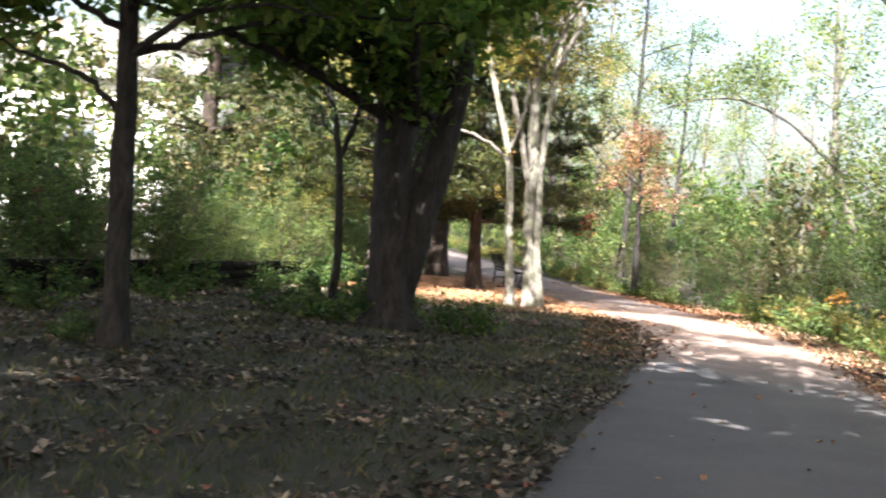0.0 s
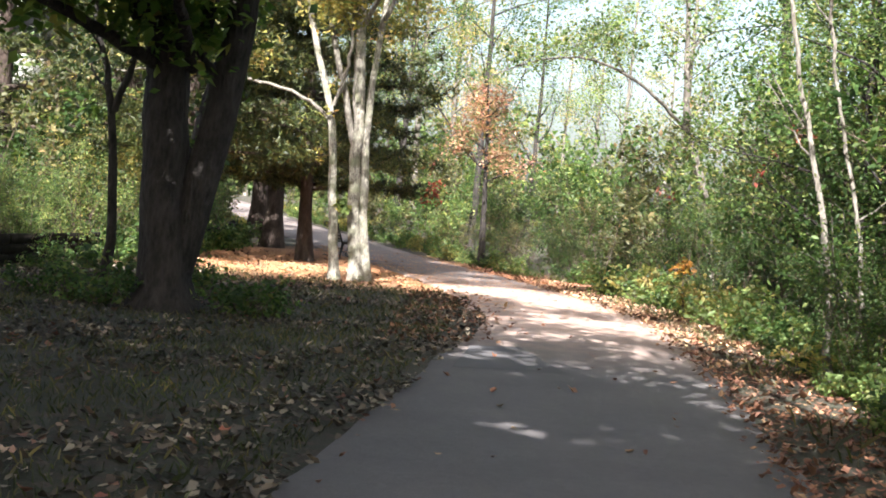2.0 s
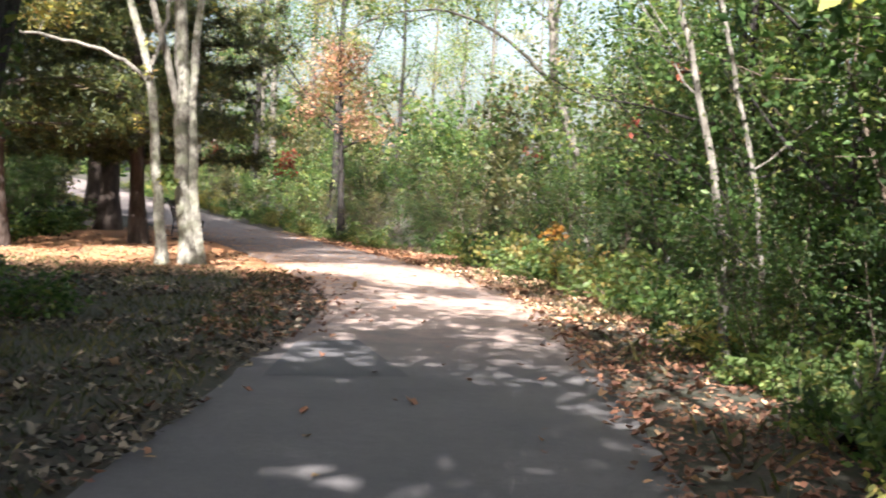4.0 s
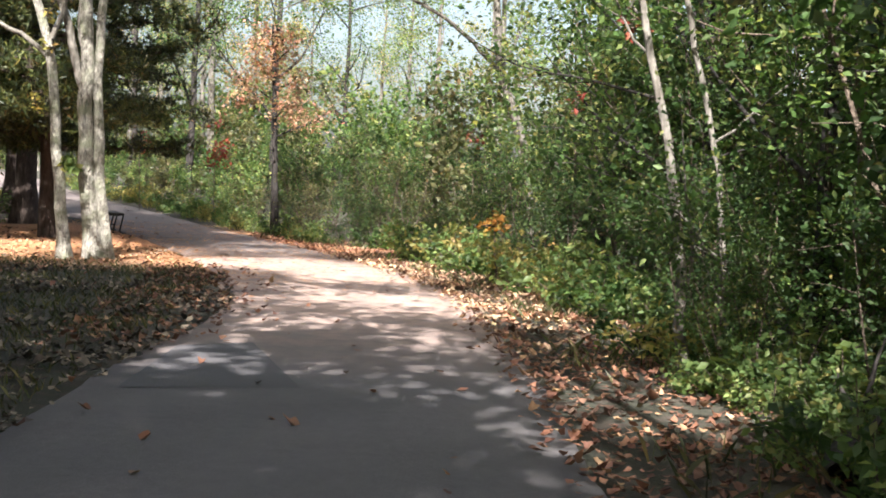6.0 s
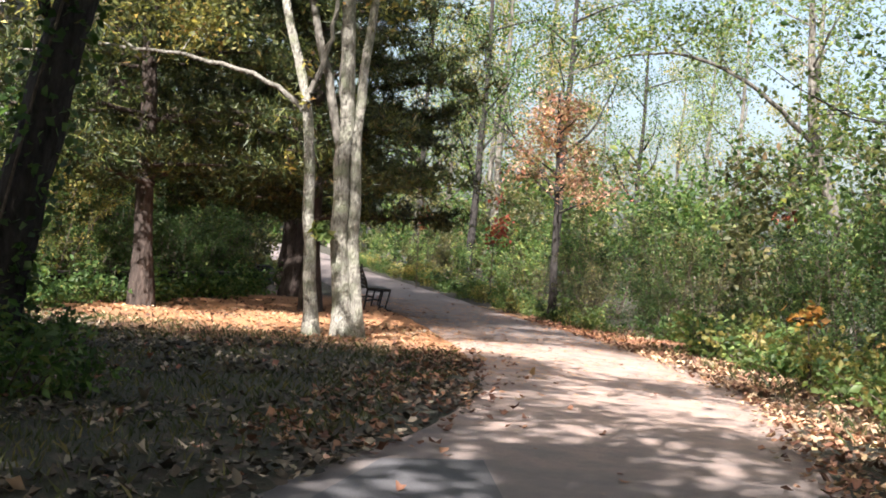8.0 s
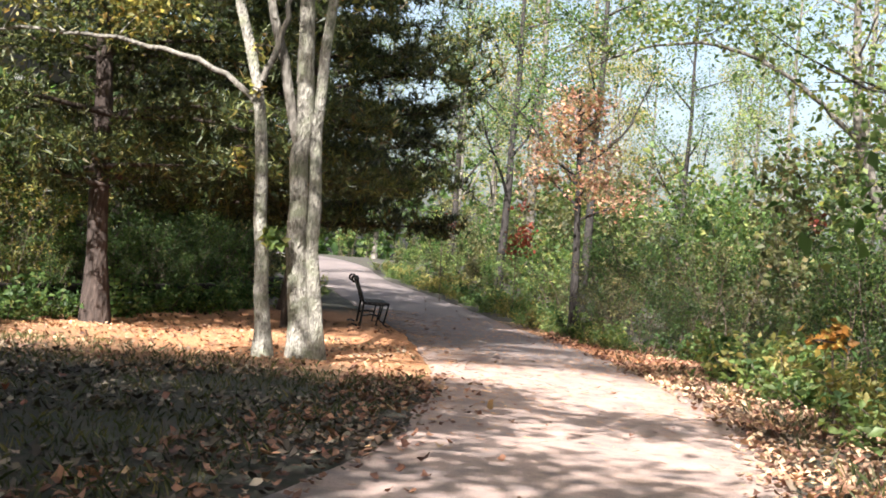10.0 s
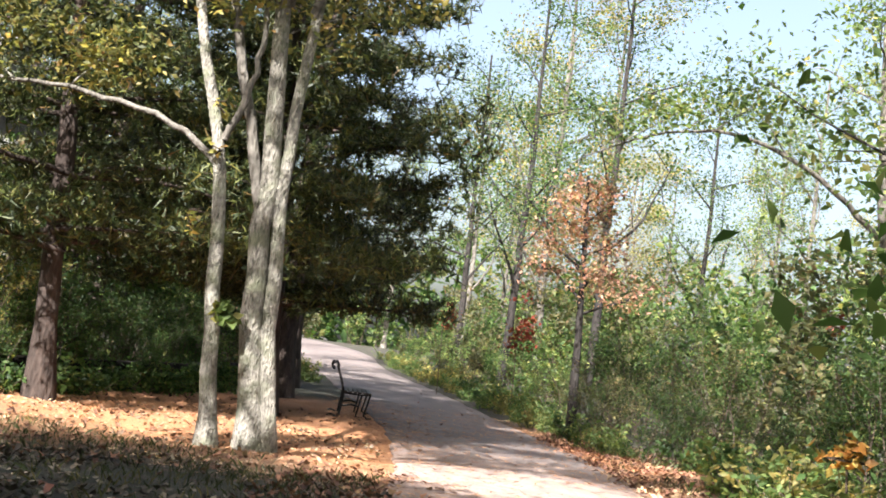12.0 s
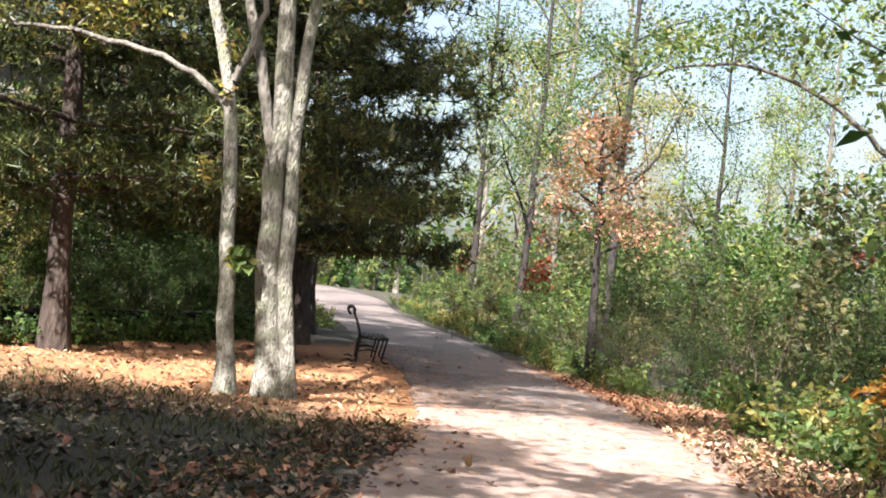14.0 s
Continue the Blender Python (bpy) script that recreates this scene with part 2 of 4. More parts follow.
def part(name, shape, mat, parent=None, label="", smooth=False):
    ob = new(name, shape.mesh(name, mat, smooth))
    ob.parent = parent
    return tagged(ob, label)


def thing(name, label, category, at=(0, 0, 0), turn=0.0, group="", kind=""):
    ob = new(name)
    ob.empty_display_size = 0.2
    ob.matrix_basis = pose(*at, 0, 0, turn)
    return tagged(ob, label, category, group, kind)


def tube(shape, pts, radii, sides=8, rng=None, rough=0.0):
    """A tapered round limb along pts, with an uneven skin."""
    pts = np.asarray(pts, float)
    n = len(pts)
    tan = np.gradient(pts, axis=0)
    tan /= np.linalg.norm(tan, axis=1)[:, None] + 1e-9
    ref = np.where(np.abs(tan[:, 2:3]) > 0.9, [[1.0, 0, 0]], [[0, 0, 1.0]])
    ref = np.repeat(ref[:1], n, 0)
    u = np.cross(tan, ref)
    u /= np.linalg.norm(u, axis=1)[:, None] + 1e-9
    w = np.cross(tan, u)
    a = np.arange(sides) * 2 * np.pi / sides
    r = np.asarray(radii, float)[:, None] * np.ones(sides)
    if rough and rng is not None:
        lobes = 1 + rough * (np.cos(3 * a + rng.uniform(0, 6)) * 0.5 + np.cos(5 * a + rng.uniform(0, 6)) * 0.35)
        r = r * lobes * (1 + rough * rng.normal(0, 0.35, r.shape))
    ring = pts[:, None] + r[..., None] * (np.cos(a)[None, :, None] * u[:, None] + np.sin(a)[None, :, None] * w[:, None])
    i, j = np.meshgrid(np.arange(n - 1), np.arange(sides), indexing="ij")
    k = (j + 1) % sides
    faces = np.stack([i * sides + j, i * sides + k, (i + 1) * sides + k, (i + 1) * sides + j], -1).reshape(-1, 4)
    shape.add(ring.reshape(-1, 3), faces)
    top = len(pts) - 1
    shape.add(np.concatenate([ring[top], [pts[top] + tan[top] * radii[-1]]]), [[q, (q + 1) % sides, sides] for q in range(sides)])


def leaves(shape, at, size, rng, droop=0.3, wide=0.55, flat=0.0):
    """Folded leaves of two faces each at the given points."""
    at = np.asarray(at, float).reshape(-1, 3)
    n = len(at)
    size = size * rng.uniform(0.6, 1.35, n)[:, None]
    d = rng.normal(0, 1, (n, 3))
    d[:, 2] = d[:, 2] * (0.6 - 0.5 * flat) - droop
    d /= np.linalg.norm(d, axis=1)[:, None]
    s = np.cross(d, rng.normal(0, 1, (n, 3)) * (1, 1, 0.5) + (0, 0, 1.2 + 2 * flat))
    s /= np.linalg.norm(s, axis=1)[:, None] + 1e-9
    up = np.cross(s, d)
    base, tip = at - d * size * 0.5, at + d * size * 0.5
    left = at - s * size * wide * 0.5 + up * size * 0.12 - d * size * 0.06
    right = at + s * size * wide * 0.5 + up * size * 0.12 - d * size * 0.06
    v = np.stack([base, left, tip, right], 1).reshape(-1, 3)
    q = np.arange(n)[:, None] * 4
    shape.add(v, np.concatenate([q + (0, 2, 1), q + (0, 3, 2)], 0))


def curve_pts(a, direction, length, n, rng, bend=0.25, rise=0.0):
    """A wandering line from a."""
    p, d = np.array(a, float), np.array(direction, float)
    d /= np.linalg.norm(d)
    out, step = [p.copy()], length / (n - 1)
    for _ in range(n - 1):
        d = d + rng.normal(0, bend, 3) * 0.5 + (0, 0, rise / n)
        d /= np.linalg.norm(d)
        p = p + d * step
        out.append(p.copy())
    return np.array(out)


def twigs_and_leaves(limb, limb_r, crown, bark, rng, count, leaf_size, spread, twigs=5, reach=0.5, start=0.3):
    """Twigs off a limb, in a bark shape, and leaves in clumps round them."""
    length = np.linalg.norm(np.diff(limb, axis=0), axis=1).sum()
    spots = []
    for _ in range(twigs):
        i = int(rng.integers(int(len(limb) * start), len(limb)))
        d = limb[min(i + 1, len(limb) - 1)] - limb[max(i - 1, 0)]
        d = d / (np.linalg.norm(d) + 1e-9) + rng.normal(0, 0.8, 3)
        t = curve_pts(limb[i], d, length * reach * rng.uniform(0.5, 1.1), 5, rng, 0.5)
        if bark is not None:
            tube(bark, t[::2], np.linspace(max(limb_r * 0.35, 0.006), 0.003, 3), 3)
        spots.append(t[1:])
    spots.append(limb[int(len(limb) * 0.6):])
    spots = np.concatenate(spots)
    at = spots[rng.integers(0, len(spots), count)] + rng.normal(0, spread, (count, 3)) * (1, 1, 0.7)
    leaves(crown, at, leaf_size, rng)


# ---- plan ----
LINE = [(1.0, -20), (1.6, -10), (2.1, 0), (2.72, 10), (3.07, 15), (3.2, 20), (2.95, 24.5), (1.75, 29.2), (0.3, 33.9), (-2.0, 39.9), (-4.7, 46.3), (-8.2, 53.9), (-12.1, 64.3), (-17.2, 73), (-27, 84), (-40, 94)]
HALF = 1.46


def path_line(step=0.25):
    pts, out = [Vector(p) for p in LINE], []
    for i in range(1, len(pts) - 2):
        p0, p1, p2, p3 = pts[i - 1 : i + 3]
        n = max(2, int((p2 - p1).length / step))
        for k in range(n):
            t = k / n
            out.append(0.5 * ((2 * p1) + (p2 - p0) * t + (2 * p0 - 5 * p1 + 4 * p2 - p3) * t**2 + (3 * p1 - p0 - 3 * p2 + p3) * t**3))
    return np.array([tuple(p) for p in out])


WAY = path_line()
WAY_T = np.gradient(WAY, axis=0)
WAY_T /= np.linalg.norm(WAY_T, axis=1)[:, None]
WAY_N = np.stack([WAY_T[:, 1], -WAY_T[:, 0]], 1)


def beside(y, off):
    """A point off metres to the right of the path's middle, where the path is at y."""
    i = int(np.argmin(np.abs(WAY[:, 1] - y)))
    return WAY[i] + WAY_N[i] * off


def across(x, y):
    """How far to the right of the path's middle a place lies."""
    p = np.stack([np.ravel(x), np.ravel(y)], 1)
    out = np.empty(len(p))
    for s in range(0, len(p), 4000):
        q = p[s : s + 4000]
        d = ((q[:, None] - WAY[None, ::2]) ** 2).sum(-1)
        i = d.argmin(1) * 2
        out[s : s + 4000] = ((q - WAY[i]) * WAY_N[i]).sum(-1)
    return out


def height(x, y):
    x, y = np.asarray(x, float), np.asarray(y, float)
    rise = np.clip((y - 38) / 37, 0, 1)
    rise = 1.05 * (rise * rise * (3 - 2 * rise) * 0.35 + rise * 0.65)
    return rise + 0.025 * np.sin(x * 1.7 + 0.6 * y) * np.sin(y * 1.1 - x * 0.4)


def flat_rise(y):
    r = np.clip((np.asarray(y, float) - 38) / 37, 0, 1)
    return 1.05 * (r * r * (3 - 2 * r) * 0.35 + r * 0.65)


def overgrown(y):
    """How far the litter has crept over the path's edge before the bend."""
    return 0.26 * np.exp(-(((np.asarray(y, float) - 19.6) / 2.4) ** 2))


# ---- ground and path ----
def build_ground():
    xs = np.unique(np.r_[np.linspace(-400, -30, 24), np.linspace(-30, 30, 121), np.linspace(30, 400, 24)])
    ys = np.unique(np.r_[np.linspace(-400, -20, 24), np.linspace(-20, 95, 191), np.linspace(95, 500, 24)])
    X, Y = np.meshgrid(xs, ys, indexing="ij")
    a = across(X, Y).reshape(X.shape)
    near = np.clip((np.abs(a) - HALF - 0.05) / 0.6, 0, 1)
    Z = flat_rise(Y) + (height(X, Y) - flat_rise(Y)) * near - 0.03 * (1 - near)
    s = Shape()
    i, j = np.meshgrid(np.arange(len(xs) - 1), np.arange(len(ys) - 1), indexing="ij")
    w = len(ys)
    faces = np.stack([i * w + j, (i + 1) * w + j, (i + 1) * w + j + 1, i * w + j + 1], -1).reshape(-1, 4)
    s.add(np.stack([X, Y, Z], -1), faces)
    return tagged(part("ground", s, FLOOR, None, "leaf-strewn woodland floor with thin grass and pine needles", True), "", "ground", kind="structure")


def build_path():
    rng = np.random.default_rng(5)
    n = len(WAY)
    k = np.ones(5) / 5
    jl, jr = (np.convolve(rng.normal(0, 0.05, n + 4), k, "valid") for _ in range(2))
    jl = jl - overgrown(WAY[:, 1])
    cols = [(-1.0, -0.03), (-0.985, 0.0), (-0.6, 0.008), (0, 0.014), (0.6, 0.008), (0.985, 0.0), (1.0, -0.03)]
    v = []
    for c, z in cols:
        off = c * (HALF + (jl if c < 0 else jr) * abs(c))
        p = WAY + WAY_N * off[:, None]
        v.append(np.column_stack([p, flat_rise(p[:, 1]) + z + 0.006]))
    v = np.stack(v, 1)
    m = len(cols)
    i, j = np.meshgrid(np.arange(n - 1), np.arange(m - 1), indexing="ij")
    s = Shape()
    s.add(v, np.stack([i * m + j, i * m + j + 1, (i + 1) * m + j + 1, (i + 1) * m + j], -1).reshape(-1, 4))
    return tagged(part("path", s, ASPHALT, None, "worn grey asphalt footpath with ragged edges", True), "", "path", kind="structure")


def build_patch(path):
    """A darker piece of asphalt, lying flush in the path by its grassy edge."""
    a, b, c, d = (np.array(q) for q in ((1.87, 15.0), (1.96, 17.0), (2.5, 17.3), (2.95, 15.2)))
    s, n = Shape(), 9
    for i in range(n):
        for j in range(n):
            u, w = i / (n - 1), j / (n - 1)
            p = (a * (1 - w) + b * w) * (1 - u) + (d * (1 - w) + c * w) * u
            off = abs(across(p[:1], p[1:])[0]) / HALF
            s.add([(p[0], p[1], float(flat_rise(p[1])) + 0.006 + float(np.interp(off, (0, 0.6, 0.985), (0.014, 0.008, 0.0))) + 0.004)], np.zeros((0, 4), int))
    i, j = np.meshgrid(np.arange(n - 1), np.arange(n - 1), indexing="ij")
    s.f.append(np.stack([i * n + j, (i + 1) * n + j, (i + 1) * n + j + 1, i * n + j + 1], -1).reshape(-1, 4))
    return part("asphalt_patch", s, DARK_ASPHALT, path, "darker patch on the asphalt", True)


build_ground()
build_patch(build_path())


# ---- trees ----
def leafy_tree(name, label, at, tall, girth, bark, leaf, seed, crown_from=0.4, limbs=9, limb_len=0.35, count=9000, leaf_size=0.12, spread=0.3,
               lean=(0, 0), turn=0.0, stems=1, rise=0.5, bend=0.12, group="", category="tree", sides=12, flare=1.5):
    rng = np.random.default_rng(seed)
    root = thing(name, label, category, at, turn, group)
    crown = Shape()
    n = 14
    for k in range(stems):
        h = np.linspace(0, 1, n)
        wob = np.cumsum(rng.normal(0, bend * 0.12, (n, 2)), 0) * tall / 8
        wob[:2] *= 0.2
        off = np.array([0.0, 0.0]) if k == 0 else rng.normal(0, girth * 0.8, 2)
        pts = np.column_stack([off[0] + wob[:, 0] + lean[0] * h * tall, off[1] + wob[:, 1] + lean[1] * h * tall, h * tall - 0.08])
        rad = girth * 0.5 * (1 - 0.82 * h) * (1 + (flare - 1) * np.exp(-h * tall / 0.25)) + 0.01
        trunk = Shape()
        tube(trunk, pts, rad, sides, rng, 0.06)
        trunk_ob = part("trunk", trunk, bark, root, "", True)
        m = max(3, limbs // stems)
        for q in range(m):
            f = crown_from + (0.97 - crown_from) * (q + rng.uniform(0, 0.8)) / m
            i = min(int(f * (n - 1)), n - 2)
            a = q * 2.4 + rng.uniform(-0.5, 0.5)
            length = tall * limb_len * (1.15 - 0.65 * (f - crown_from) / (1 - crown_from)) * rng.uniform(0.75, 1.2)
            base = pts[i] + (pts[i + 1] - pts[i]) * (f * (n - 1) - i)
            limb = curve_pts(base, (math.cos(a), math.sin(a), rise * rng.uniform(0.5, 1.5)), length, 8, rng, 0.22, 0.25)
            wood = Shape()
            r = max(rad[i] * 0.5, 0.012)
            tube(wood, limb, np.linspace(r, 0.006, 8), 5, rng, 0.05)
            twigs_and_leaves(limb, r, crown, wood, rng, count // (m * stems), leaf_size, spread)
            part("limb", wood, bark, trunk_ob, "", True)
    part("crown", crown, leaf, root)
    return root


def pine_tree(name, label, at, tall, girth, seed, low=2.3, reach=3.6, whorls=9, density=1.0, lean=(0.0, 0.0), group="", needle=0.15):
    rng = np.random.default_rng(seed)
    root = thing(name, label, "pine tree", at, 0, group)
    n = 12
    h = np.linspace(0, 1, n)
    pts = np.column_stack([np.cumsum(rng.normal(0, 0.02, n)) + lean[0] * h * tall, np.cumsum(rng.normal(0, 0.02, n)) + lean[1] * h * tall, h * tall - 0.08])
    trunk = Shape()
    rad = girth * 0.5 * (1 - 0.85 * h) * (1 + 0.5 * np.exp(-h * tall / 0.25)) + 0.01
    tube(trunk, pts, rad, 10, rng, 0.06)
    trunk_ob = part("trunk", trunk, BARK_PINE, root, "", True)
    for w in range(whorls):
        f = (low + (tall * 0.97 - low) * w / whorls) / tall
        i = min(int(f * (n - 1)), n - 2)
        base = pts[i] + (pts[i + 1] - pts[i]) * (f * (n - 1) - i)
        for q in range(5):
            wood, bough = Shape(), Shape()
            a = q * 1.257 + w * 0.7 + rng.uniform(-0.3, 0.3)
            length = reach * (1.0 - 0.72 * w / whorls) * rng.uniform(0.65, 1.15)
            limb = curve_pts(base + rng.normal(0, 0.12, 3), (math.cos(a), math.sin(a), 0.14), length, 7, rng, 0.12, -0.15)
            tube(wood, limb, np.linspace(max(rad[i] * 0.35, 0.015), 0.006, 7), 5)
            tips = []
            for b in range(1, 7):
                for side in (-1, 1):
                    out = limb[b] - limb[b - 1]
                    d = np.array([-out[1] * side, out[0] * side, 0.1]) + out * 0.9
                    t = curve_pts(limb[b], d, length * 0.36 * rng.uniform(0.5, 1.1), 4, rng, 0.3)
                    tube(wood, t, (0.008, 0.006, 0.004, 0.003), 3)
                    tips.append(t)
            tips = np.concatenate(tips + [limb[2:]])
            c = int(70 * density * length)
            tuft = tips[rng.integers(0, len(tips), c)] + rng.normal(0, 0.09, (c, 3))
            m = 7
            d = rng.normal(0, 1, (c, m, 3)) + (0, 0, 0.35)
            d /= np.linalg.norm(d, axis=2)[..., None]
            b0 = np.repeat(tuft[:, None], m, 1)
            sd = np.cross(d, rng.normal(0, 1, (c, m, 3)))
            sd /= np.linalg.norm(sd, axis=2)[..., None] + 1e-9
            ln = needle * rng.uniform(0.7, 1.4, (c, m, 1))
            v = np.stack([b0 - sd * 0.014, b0 + sd * 0.014, b0 + d * ln], 2).reshape(-1, 3)
            bough.add(v, np.arange(len(v)).reshape(-1, 3))
            part("branch", wood, BARK_PINE, trunk_ob, "", True)
            tagged(part("needle_bough", bough, NEEDLE, trunk_ob, "dark green needle bough"), kind="stuff")
    return root


def bush(name, label, tall, wide, leaf, seed, count=5000, leaf_size=0.075, stems=9, group="", low=0.1, category="bush", spread=0.12, twigs=7, bare=False):
    rng = np.random.default_rng(seed)
    root = thing(name, label, category, (0, 0, 0), 0, group)
    crown = Shape()
    for k in range(stems):
        wood = Shape()
        a = rng.uniform(0, 2 * math.pi)
        r0 = rng.uniform(0, wide * 0.35)
        out = rng.uniform(0.1, 0.55) * wide / tall * 1.6
        d = (math.cos(a) * out, math.sin(a) * out, 1)
        stem = curve_pts((math.cos(a) * r0, math.sin(a) * r0, -0.05), d, tall * rng.uniform(0.6, 1.08), 10, rng, 0.2, 0.1)
        r = tall * 0.005 + 0.006
        tube(wood, stem[::3], np.linspace(r, 0.004, 4), 3 if bare else 4)
        twigs_and_leaves(stem, r, crown, None if bare else wood, rng, count // stems, leaf_size, spread, twigs, 0.3, low)
        part("stem", wood, TWIG, root)
    part("foliage", crown, leaf, root)
    return root


def ground_at(x, y):
    return float(height(x, y))


def place(ob, x, y, turn=0.0, size=1.0, z=None):
    """Sets a first thing, or a copy of it, on the ground."""
    return copy_thing(ob, pose(x, y, ground_at(x, y) if z is None else z, 0, 0, turn) @ Matrix.Scale(size, 4))


def drop_model(ob):
    for o in (*ob.children_recursive, ob):
        bpy.data.objects.remove(o)


def grown_tree(name, label, at, stems, bark, leaf, seed, count=2000, leaf_size=0.1, spread=0.25, twigs=5, sides=12, category="tree", start=0.45, bare=0.25, shaded_limb_bark=None):
    """A tree from its main lines: each stem is ((x, y, z), ...) from the foot, with the radius at its two ends; all but the first are limbs."""
    rng = np.random.default_rng(seed)
    root = thing(name, label, category, at)
    crown, trunk_ob = Shape(), None
    for k, (line, r0, r1, trunk_like) in enumerate(stems):
        p = np.array(line, float)
        along = np.r_[0, np.cumsum(np.linalg.norm(np.diff(p, axis=0), axis=1))]
        t = np.linspace(0, along[-1], 22)
        pts = np.stack([np.interp(t, along, p[:, q]) for q in range(3)], 1)
        for _ in range(3):
            pts[1:-1] = (pts[:-2] + 2 * pts[1:-1] + pts[2:]) / 4
        pts[1:-1] += rng.normal(0, 0.012, (20, 3))
        rad = np.linspace(r0, r1, 22)
        if trunk_like:
            rad = rad * (1 + 0.35 * np.exp(-pts[:, 2] / 0.18))
        s = Shape()
        tube(s, pts, rad, sides, rng, 0.07)
        ob = part("trunk" if trunk_like else "limb", s, bark if trunk_like else shaded_limb_bark or bark, root if trunk_like else trunk_ob, "", True)
        trunk_ob = trunk_ob or ob
        n = max(1, int(along[-1]))
        for q in range(n):
            i = int(22 * (start if trunk_like else bare) + (q + rng.uniform(0, 1)) * 22 * (1 - (start if trunk_like else bare)) / n)
            i = min(i, 20)
            a = rng.uniform(0, 6.28)
            limb = curve_pts(pts[i], (math.cos(a), math.sin(a), 0.7), rng.uniform(0.7, 1.7), 7, rng, 0.3, 0.2)
            w = Shape()
            r = max(rad[i] * 0.4, 0.012)
            tube(w, limb, np.linspace(r, 0.005, 7), 6)
            twigs_and_leaves(limb, r, crown, w, rng, count // (n * len(stems)), leaf_size, spread, twigs)
            part("branch", w, bark, ob, "", True)
    part("crown", crown, leaf, root)
    return root


# ---- the trees at the bend ----
# limbs take a darker bark, standing in for the shade on them
grown_tree("grey_tree", "slim pale grey tree with one arching limb", (-0.88, 26.05, 0), [
    (((0, 0, -0.1), (-0.14, 0, 1.29), (-0.23, 0, 2.08), (-0.27, 0, 2.47), (-0.29, 0, 3.0), (-0.36, 0, 3.4), (-0.46, 0, 3.72), (-0.6, 0, 3.93), (-0.81, 0, 4.24), (-1.1, 0.2, 6.0), (-1.3, 0.2, 8.5)), 0.092, 0.02, True),
    (((-0.29, 0, 2.82), (-0.43, 0, 2.96), (-0.74, -0.05, 3.25), (-1.1, -0.1, 3.35), (-1.78, -0.2, 3.48), (-2.46, -0.3, 3.55), (-3.16, -0.4, 3.55), (-4.2, -0.5, 3.4)), 0.038, 0.012, False),
    (((-0.31, 0, 3.15), (-0.16, 0.1, 3.6), (-0.1, 0.15, 4.2), (-0.15, 0.2, 6.0)), 0.04, 0.015, False),
], BARK_GREY, YELLOW, 11, 7500, 0.095, 0.26, start=0.62, bare=0.45, shaded_limb_bark=BARK_PALE)
grown_tree("grey_tree", "pale grey tree of several stems with mossy bark", (-0.44, 26.3, 0), [
    (((-0.05, 0, -0.1), (-0.19, 0, 0.64), (-0.27, 0, 1.34), (-0.29, 0, 2.34), (-0.29, 0, 2.54), (-0.27, 0, 3.09), (-0.34, 0, 3.81), (-0.4, 0, 4.45), (-0.5, 0, 6.5), (-0.6, 0, 10)), 0.13, 0.03, True),
    (((0.1, 0.05, -0.1), (0.03, 0.05, 0.67), (-0.07, 0.05, 1.36), (-0.14, 0.05, 2.36), (-0.19, 0.05, 2.66), (-0.12, 0.05, 3.11), (-0.09, 0.05, 3.84), (-0.08, 0.05, 4.48), (0.15, 0.2, 6.5), (0.3, 0.2, 9.5)), 0.09, 0.02, True),
    (((-0.3, 0, 2.4), (-0.46, 0, 2.75), (-0.51, 0, 3.07), (-0.69, 0, 3.79), (-0.93, 0, 4.42), (-1.1, 0.1, 6.0), (-1.3, 0.1, 8.0)), 0.068, 0.02, False),
    (((-0.3, 0.06, 2.6), (-0.43, 0.1, 3.3), (-0.48, 0.12, 4.1), (-0.6, 0.2, 6.0)), 0.035, 0.012, False),
    # high limbs out of view, added to shade the path by the bench
    (((-0.08, 0.05, 4.6), (0.6, -0.4, 6.2), (1.6, -0.8, 7.4), (2.6, -1.0, 8.0)), 0.05, 0.015, False),
    (((-0.34, 0, 4.7), (0.3, -1.0, 5.8), (1.2, -2.0, 6.6), (2.0, -2.6, 7.0)), 0.05, 0.015, False),
    (((-0.4, 0, 5.2), (0.3, 0.4, 6.4), (1.4, 0.8, 7.2), (2.4, 0.9, 7.4)), 0.05, 0.015, False),
], BARK_GREY, YELLOW, 12, 15000, 0.1, 0.28, start=0.55, bare=0.5, shaded_limb_bark=BARK_PALE)

